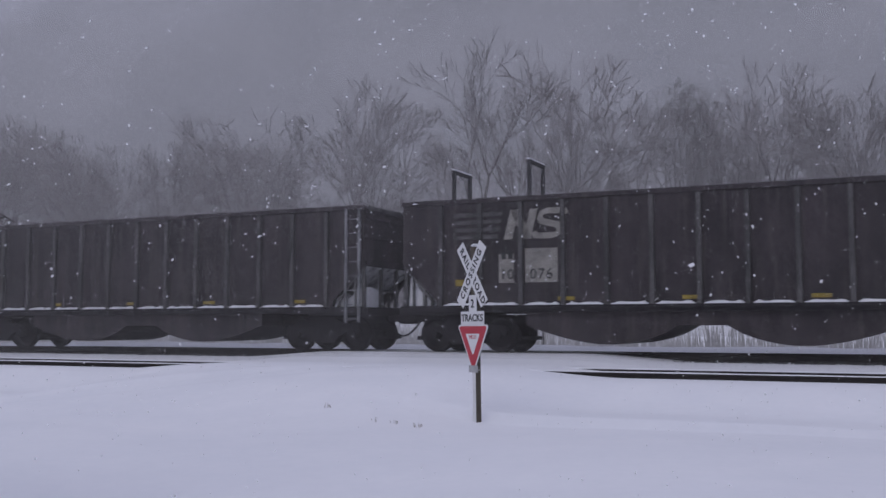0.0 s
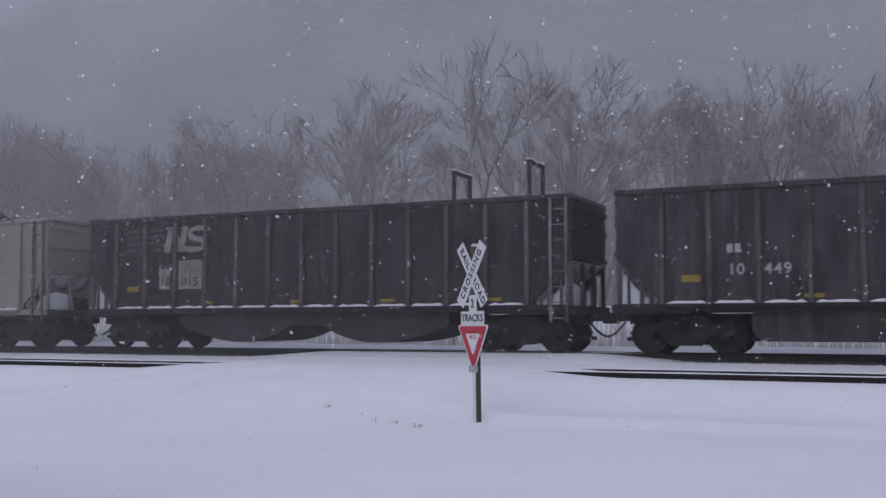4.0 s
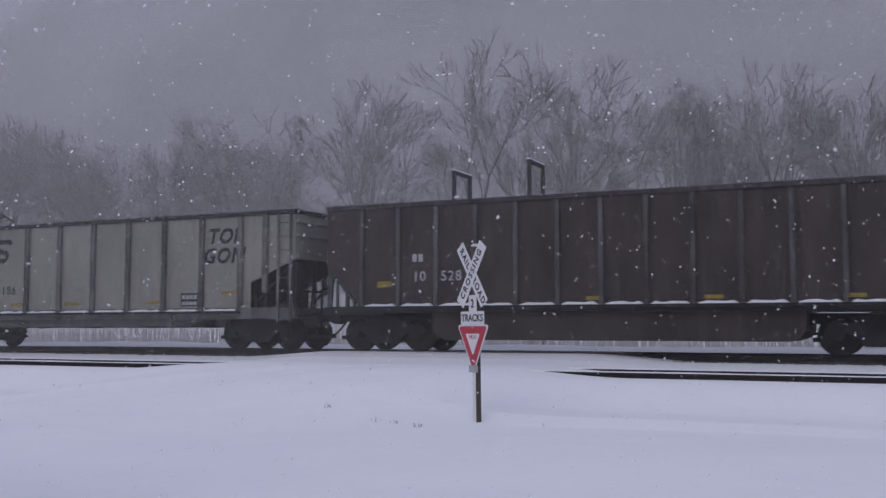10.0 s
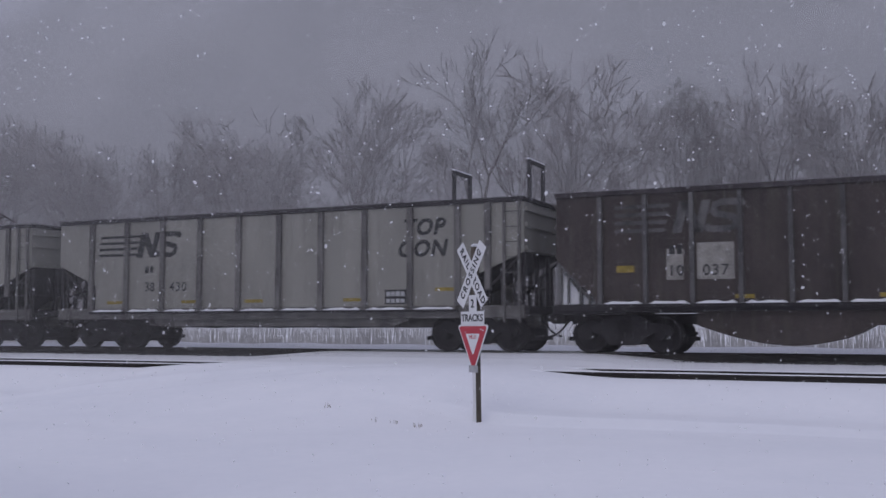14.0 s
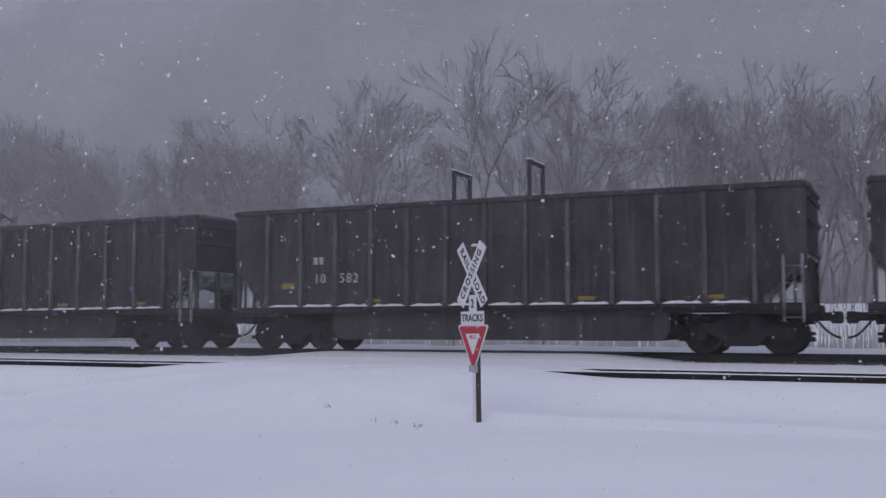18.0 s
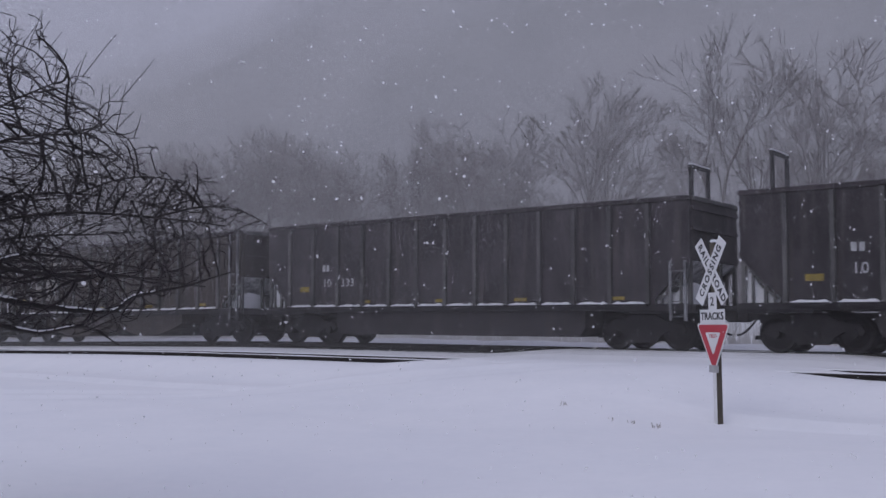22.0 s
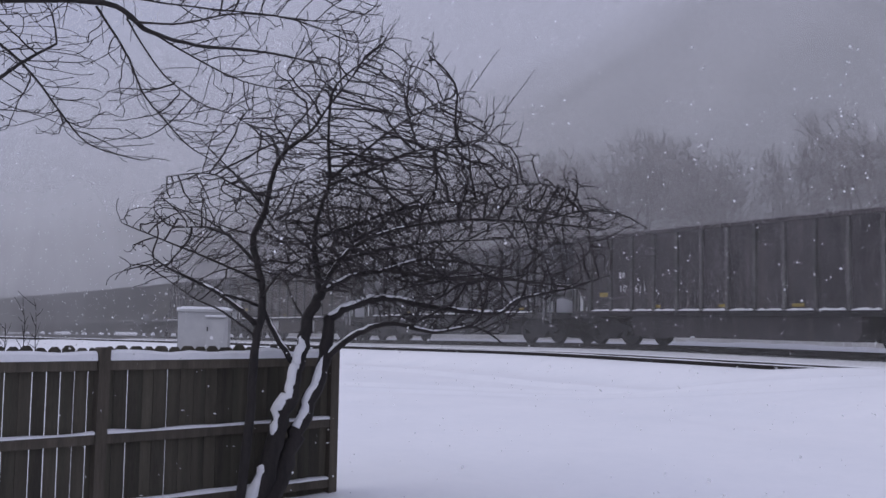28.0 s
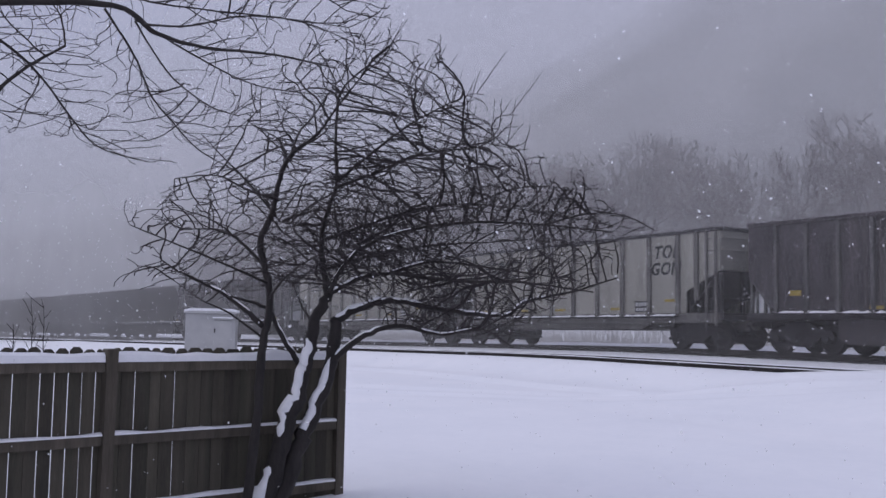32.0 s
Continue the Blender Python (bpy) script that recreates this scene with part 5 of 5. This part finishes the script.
    w.limb(0.012, 0.004, P(-1.48, 3.05, -0.05), P(-1.6, 3.35, 0.2), P(-1.85, 3.5, 0.3), P(-2.0, 3.6, 0.35))
    w.limb(0.011, 0.004, P(0.9, 2.5, -0.6), P(1.3, 2.62, -0.5), P(1.65, 2.62, -0.4), P(1.95, 2.5, -0.3))
    w.limb(0.011, 0.004, P(0.3, 2.84, 0.8), P(0.7, 2.98, 0.6), P(1.05, 3.0, 0.5), P(1.35, 2.92, 0.4))
    w.limb(0.014, 0.004, P(-1.62, 1.95, -0.12), P(-2.0, 2.12, -0.4), P(-2.4, 2.28, -0.6), P(-2.75, 2.42, -0.7))
    w.limb(0.011, 0.004, P(-1.64, 1.45, -0.25), P(-1.9, 1.66, -0.4), P(-2.15, 1.78, -0.5), P(-2.4, 1.95, -0.5))
    w.limb(0.015, 0.004, P(-1.61, 1.8, -0.16), P(-1.42, 2.0, -0.35), P(-1.15, 2.18, -0.5), P(-0.75, 2.3, -0.6))
    w.limb(0.012, 0.004, P(-1.16, 2.3, 0.17), P(-1.3, 2.5, 0.5), P(-1.5, 2.6, 0.7), P(-1.75, 2.62, 0.8))
    w.limb(0.012, 0.004, P(-1.2, 1.55, 0.06), P(-1.38, 1.8, 0.3), P(-1.5, 2.0, 0.5), P(-1.75, 2.15, 0.6))
    fork = w.limb(0.03, 0.012, P(-1.3, 1.15, 0.05), P(-1.5, 1.5, -0.1), P(-1.62, 1.72, -0.15), P(-1.95, 1.82, -0.2))
    w.lay_snow(left, 0.03, 0.85, 1.25, 0.18, 0.45)
    w.lay_snow(right, 0.15, 0.85, 1.25, 0.42, 0.7)
    for run in (low, mid):
        w.lay_snow(run, 0.0, 0.8, 1.1, -0.1)
    w.lay_snow(high, 0.0, 0.6, 1.1, 0.0)
    for run in (fork, rise, wl):
        w.lay_snow(run, 0.0, 0.5, 0.9, 0.05)
    outline = ((-3.05, 2.5), (-2.75, 2.85), (-2.14, 3.15), (-1.9, 3.45), (-1.57, 3.8), (-1.04, 4.2), (-0.6, 4.3), (-0.1, 4.0), (0.35, 3.65), (0.8, 3.3), (1.15, 3.0), (1.5, 2.85), (1.8, 2.55),
               (1.88, 2.4), (1.55, 2.12), (1.05, 1.75), (0.6, 1.5), (0.2, 1.5), (-0.4, 1.6), (-0.9, 1.85), (-1.4, 1.96), (-2.03, 1.8), (-2.57, 1.94), (-3.0, 1.85), (-2.85, 2.26))

    def inside(q):
        return within(q.x + BASE_X, q.z, outline) and abs(q.y - 0.1) < 1.6

    def bias(q):
        """Shoots lean outward from the head of the trunk, and rightward with the wind's lean."""
        v = Vector((q.x + BASE_X + 1.3, 0, (q.z - 1.5) * 0.8))
        return v.normalized() * 0.6 + Vector((0.25, 0, 0.12 - 0.3 * smooth(-1.0, 0.6, q.x + BASE_X)))

    rng = w.rng
    goals = []
    while len(goals) < 15500:
        x, z = rng.uniform(-3.0, 2.1), rng.uniform(1.4, 4.4)
        if rng.random() < 0.42:
            x, z = rng.gauss(-0.4, 0.85), rng.gauss(2.45, 0.45)
        if not within(x, z, outline):
            continue
        full = 0.42 + 0.58 * smooth(-1.9, -0.7, x) * (1 - 0.45 * smooth(2.9, 3.7, z)) * (1 - 0.2 * smooth(0.9, 1.7, x))
        deep = 1.25 * math.sqrt(max(0.05, 1 - ((x + 0.5) / 2.8) ** 2))
        q = Vector((x - BASE_X, 0.1 + rng.uniform(-deep, deep), z))
        if rng.random() < full and noise.noise(q * 1.5) > -0.3:
            goals.append(tuple(q))
    seeds = [q[0] for run in w.runs for q in run if q[0].z > 1.5]
    rods = colonise(seeds, goals, 0.042, 0.9, 0.058, rng, lambda q: tuple(bias(Vector(q)) * 0.3), 0.0039, 2.05, 0.022, (0.62, 0.9, 1))
    heart = Vector((-0.5 - BASE_X, 0, 2.4))
    for rod in rods:
        end = Vector(rod[1])
        if inside(end + (heart - end).normalized() * 0.12):
            w.thin.append(rod)
    tops = [q for q in w.thin if q[1][2] > 3.35 - 0.33 * (q[1][0] + BASE_X) and inside(Vector(q[1]))]
    for _ in range(60):
        q = rng.choice(tops)
        run, _q = bent(Vector(q[1]), Vector((rng.uniform(0.1, 0.8), rng.gauss(0, 0.2), 1)).normalized(), rng.uniform(0.2, 0.5), 0.0045, 0.0026, 5, rng, 0.04, 0.02)
        w.thin += run
    part("crown", tubes(w.thin, 3), TWIG, tree)


fruit_tree()


def shade_tree():
    """A larger tree beside the yard; its outer boughs droop over the fence."""
    bx, by = -5.2, 6.4
    tree = thing("shade_tree", "large bare tree with fine drooping outer twigs", "tree", PANNED_VIEW @ pose(bx, by, 0, 0, 0, 0))
    w = Wood(52, tree)

    def P(x, y, depth=0.0):
        return (x - bx, depth, y)

    w.limb(0.20, 0.10, P(-5.2, -0.4), P(-5.15, 1.2), P(-5.2, 2.6), P(-5.0, 3.9), name="trunk")
    w.limb(0.034, 0.004, P(-5.15, 3.0), P(-4.2, 3.45), P(-3.0, 3.60), P(-2.15, 3.60), P(-1.85, 3.42), P(-1.55, 3.34), P(-1.1, 3.3), P(-0.7, 3.22))
    w.limb(0.028, 0.007, P(-5.15, 2.0), P(-4.0, 2.45), P(-3.0, 2.78, -0.2), P(-2.65, 3.10, -0.2), P(-2.36, 3.28, -0.2))
    w.limb(0.016, 0.003, P(-4.2, 3.45), P(-3.3, 3.6, 0.1), P(-2.85, 3.35, 0.1), P(-2.6, 3.12, 0.1), P(-2.3, 2.75, 0.1), P(-2.1, 2.65, 0.1))
    w.limb(0.024, 0.003, P(-5.0, 3.9), P(-3.6, 4.4), P(-2.4, 4.3), P(-1.5, 3.98), P(-0.9, 3.74), P(-0.65, 3.6))
    w.limb(0.009, 0.003, P(-2.6, 4.1), P(-2.1, 3.72, 0.1), P(-1.6, 3.62, 0.1), P(-1.0, 3.56, 0.1), P(-0.6, 3.42, 0.1))
    w.limb(0.009, 0.003, P(-2.0, 3.52), P(-1.7, 3.36, 0.2), P(-1.3, 3.18, 0.3), P(-0.9, 3.12, 0.3))
    w.limb(0.009, 0.003, P(-1.95, 3.48), P(-1.6, 3.42, -0.2), P(-1.2, 3.46, -0.3), P(-0.6, 3.4, -0.3))
    w.limb(0.009, 0.003, P(-2.2, 3.58), P(-2.03, 3.31, 0.1), P(-1.91, 3.05, 0.1), P(-1.76, 2.87, 0.1), P(-1.58, 2.69, 0.1), P(-1.3, 2.54, 0.1))
    w.limb(0.007, 0.003, P(-2.0, 3.5), P(-1.75, 3.15, -0.1), P(-1.5, 2.95, -0.1), P(-1.3, 2.88, -0.1))
    outline = ((-4.6, 2.75), (-2.9, 2.85), (-2.45, 2.74), (-2.04, 2.62), (-1.72, 2.72), (-1.37, 2.8), (-1.1, 3.0), (-0.75, 3.05), (-0.4, 3.4), (-0.4, 4.4), (-2.6, 4.6), (-4.6, 4.2))

    rng, goals = w.rng, []
    while len(goals) < 5600:
        x, z = rng.uniform(-4.6, -0.4), rng.uniform(2.5, 4.4)
        q = Vector((x - bx, rng.uniform(-0.55, 0.55), z))
        if within(x, z, outline) and noise.noise(q * 1.7) > -0.1:
            goals.append(tuple(q))
    seeds = [q[0] for run in w.runs[1:] for q in run]
    w.thin += colonise(seeds, goals, 0.036, 0.8, 0.06, rng, lambda q: (0.30, 0, -0.26), 0.0026, 2.3, 0.010, (0.55, 0.9, 0.8))
    part("crown", tubes(w.thin, 3), TWIG, tree)


shade_tree()


# ---- dead weeds poking through the snow ----
def weeds():
    rng = random.Random(14)
    for x, y, n in ((-1.97, 17.6, 7), (-0.79, 16.6, 7), (-0.36, 16.4, 12), (-1.08, 16.7, 4)):
        segs = []
        s, m = Vector((x, y, 0)).dot(ALONG), Vector((x, y, 0)).dot(ACROSS)
        z = ground_height(s, m)
        for _ in range(n):
            a = (x + rng.gauss(0, 0.05), y + rng.gauss(0, 0.05), z - 0.02)
            segs.append((a, (a[0] + rng.gauss(0, 0.03), a[1] + rng.gauss(0, 0.03), z + rng.uniform(0.03, 0.09)), 0.005, 0.002))
        tagged(part("weed_tuft", tubes(segs, 3), WEED), "dead weed stalks poking through the snow", "weeds")


weeds()


def saplings():
    """Thin bare stems in the snow beyond the fence."""
    rng = random.Random(23)
    for x, y, h in ((-31.7, 20.9, 1.9), (-31.5, 21.3, 2.2), (-32.0, 20.4, 1.4)):
        segs = []
        s, m = Vector((x, y, 0)).dot(ALONG), Vector((x, y, 0)).dot(ACROSS)
        z = ground_height(s, m)
        run, pts = bent(Vector((x, y, z - 0.1)), Vector((0.05, 0, 1)), h, 0.025, 0.01, 6, rng, 0.06, 0.02)
        segs += run
        for p, d, r in pts[2:]:
            for _ in range(2):
                segs += bent(p, side_way(d, radians(rng.uniform(25, 50)), rng), rng.uniform(0.3, 0.8), 0.012, 0.007, 3, rng, 0.08, 0.05)[0]
        tagged(part("sapling", tubes(segs, 4), TWIG), "thin bare sapling standing in the snow", "sapling")


saplings()


# ---- falling snow ----
def snowfall():
    sheets = []
    for count, drift, fall, seed in ((31000, -0.9, 1.1, 1), (22000, -0.3, 0.9, 2), (12000, 0.5, 1.3, 3)):
        rng = random.Random(seed)
        sh = Shape()
        tall = fall * 32 + 11
        for i in range(count):
            y = rng.uniform(4.0, 11.0) if i % 2 else rng.uniform(11.0, 22.5)
            p = Vector((rng.uniform(-1.75 * y - 2, 0.55 * y + 3) - drift * 32 * rng.random(), y, rng.uniform(0.0, tall)))
            r = (0.004 + 0.0004 * y if i % 2 else 0.010) + 0.008 * rng.random() ** 3
            e = [Vector((rng.gauss(0, 1), rng.gauss(0, 1), rng.gauss(0, 1))).normalized() * r * rng.uniform(0.7, 1.2) for _i in range(3)]
            sh.poly([p + e[0], p - e[0], p + e[1], p - e[1], p + e[2], p - e[2]], [(0, 2, 4), (2, 1, 4), (1, 3, 4), (3, 0, 4), (2, 0, 5), (1, 2, 5), (3, 1, 5), (0, 3, 5)])
        ob = tagged(part("snowfall", sh, FLAKE), "drifting snowflakes in the air", "snow", kind="stuff")
        sheets.append((ob, drift, fall))
    return sheets


FLAKES = snowfall()


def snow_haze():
    """Flat translucent sheets added along the tracks to imitate haze; the one before the train thickens with distance
    down the line.
    """
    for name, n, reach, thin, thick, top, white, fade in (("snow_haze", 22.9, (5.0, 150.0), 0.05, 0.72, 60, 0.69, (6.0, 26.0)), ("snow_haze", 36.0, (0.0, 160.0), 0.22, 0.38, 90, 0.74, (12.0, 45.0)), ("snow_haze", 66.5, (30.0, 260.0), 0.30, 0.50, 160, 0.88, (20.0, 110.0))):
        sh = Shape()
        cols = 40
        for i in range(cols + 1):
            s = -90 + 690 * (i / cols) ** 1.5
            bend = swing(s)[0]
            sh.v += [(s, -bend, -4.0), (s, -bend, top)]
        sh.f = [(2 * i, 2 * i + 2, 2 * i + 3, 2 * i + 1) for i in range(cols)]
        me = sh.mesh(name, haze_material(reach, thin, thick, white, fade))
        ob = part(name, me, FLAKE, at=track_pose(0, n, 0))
        tagged(ob, "translucent grey sheet standing in for snow haze", "snow", kind="stuff")


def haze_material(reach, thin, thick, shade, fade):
    # haze painted as alpha on a flat sheet, rising with x, thinning upward
    m = bpy.data.materials.new("haze_sheet")
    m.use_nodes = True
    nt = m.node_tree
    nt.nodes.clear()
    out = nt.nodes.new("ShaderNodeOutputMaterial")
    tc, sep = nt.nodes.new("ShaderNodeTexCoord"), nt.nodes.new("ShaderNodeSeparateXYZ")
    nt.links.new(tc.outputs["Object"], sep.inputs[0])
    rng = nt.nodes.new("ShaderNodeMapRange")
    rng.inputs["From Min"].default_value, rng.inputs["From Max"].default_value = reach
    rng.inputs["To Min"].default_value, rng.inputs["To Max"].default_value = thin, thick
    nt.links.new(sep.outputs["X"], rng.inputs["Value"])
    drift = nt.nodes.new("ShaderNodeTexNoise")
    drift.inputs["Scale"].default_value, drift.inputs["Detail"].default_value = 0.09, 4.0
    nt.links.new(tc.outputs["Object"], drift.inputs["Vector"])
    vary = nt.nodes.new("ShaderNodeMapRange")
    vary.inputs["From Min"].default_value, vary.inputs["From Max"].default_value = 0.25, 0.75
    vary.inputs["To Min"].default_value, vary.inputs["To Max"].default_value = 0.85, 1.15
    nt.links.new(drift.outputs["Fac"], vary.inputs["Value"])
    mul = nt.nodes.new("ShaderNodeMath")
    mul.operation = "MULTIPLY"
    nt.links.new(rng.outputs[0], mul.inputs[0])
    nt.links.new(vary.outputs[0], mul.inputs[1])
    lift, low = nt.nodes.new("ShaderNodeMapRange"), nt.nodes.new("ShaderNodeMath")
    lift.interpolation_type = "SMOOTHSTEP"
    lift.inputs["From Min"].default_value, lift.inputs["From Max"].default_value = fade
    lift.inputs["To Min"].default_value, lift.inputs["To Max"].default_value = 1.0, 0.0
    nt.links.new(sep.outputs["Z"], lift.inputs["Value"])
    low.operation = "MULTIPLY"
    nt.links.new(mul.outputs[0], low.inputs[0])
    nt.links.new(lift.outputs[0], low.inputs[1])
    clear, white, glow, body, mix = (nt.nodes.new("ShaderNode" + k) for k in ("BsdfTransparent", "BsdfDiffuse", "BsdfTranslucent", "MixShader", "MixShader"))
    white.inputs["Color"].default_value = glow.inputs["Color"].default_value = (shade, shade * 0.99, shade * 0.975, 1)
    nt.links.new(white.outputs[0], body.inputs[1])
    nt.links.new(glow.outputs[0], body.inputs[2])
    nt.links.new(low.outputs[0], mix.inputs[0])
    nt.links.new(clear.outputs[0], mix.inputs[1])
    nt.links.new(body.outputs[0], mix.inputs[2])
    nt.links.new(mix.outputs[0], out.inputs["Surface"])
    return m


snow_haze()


# ---- what moves ----
LAG = ((0.0, 0.0), (22.0, 0.0), (24.5, -0.028), (26.5, -0.03), (29.3, 0.005), (31.0, 0.025), (32.0, 0.03))


def front_at(k, t):
    """Where car k's front stands along the line; the train slows a little."""
    lag = float(np.interp(t, [a for a, b in LAG], [b for a, b in LAG]))
    return PITCH * (0.7313 + 0.92242 * t - 0.00093 * t * t + lag + k + NUDGE.get(k, 0.0))


def motions():
    for k, car in TRAIN:
        walk(car, [(float(t), car_pose(front_at(k, t) - HALF, FAR_TRACK, FAR_RAIL_Z)) for t in range(0, 33, 2)])
        seen = [i for i in range(32 * FPS + 1) if -6 < front_at(k, i / FPS) < 42]
        if len(seen) < 4:
            continue
        for wheel in [o for o in car.children_recursive if o.name.startswith("wheel_set")]:
            rows = [(i / FPS, Matrix.Translation(wheel.location) @ Matrix.Rotation(front_at(k, i / FPS) / 0.455, 4, "Y")) for i in seen]
            if seen[0] > 0:
                rows.insert(0, (0.0, rows[0][1]))
            if seen[-1] < 32 * FPS:
                rows.append((32.0, rows[-1][1]))
            walk(wheel, rows)
    for ob, drift, fall in FLAKES:
        walk(ob, [(0.0, pose(0, 0, 0)), (16.0, pose(drift * 16, 0, -fall * 16)), (32.0, pose(drift * 32, 0, -fall * 32))])


motions()
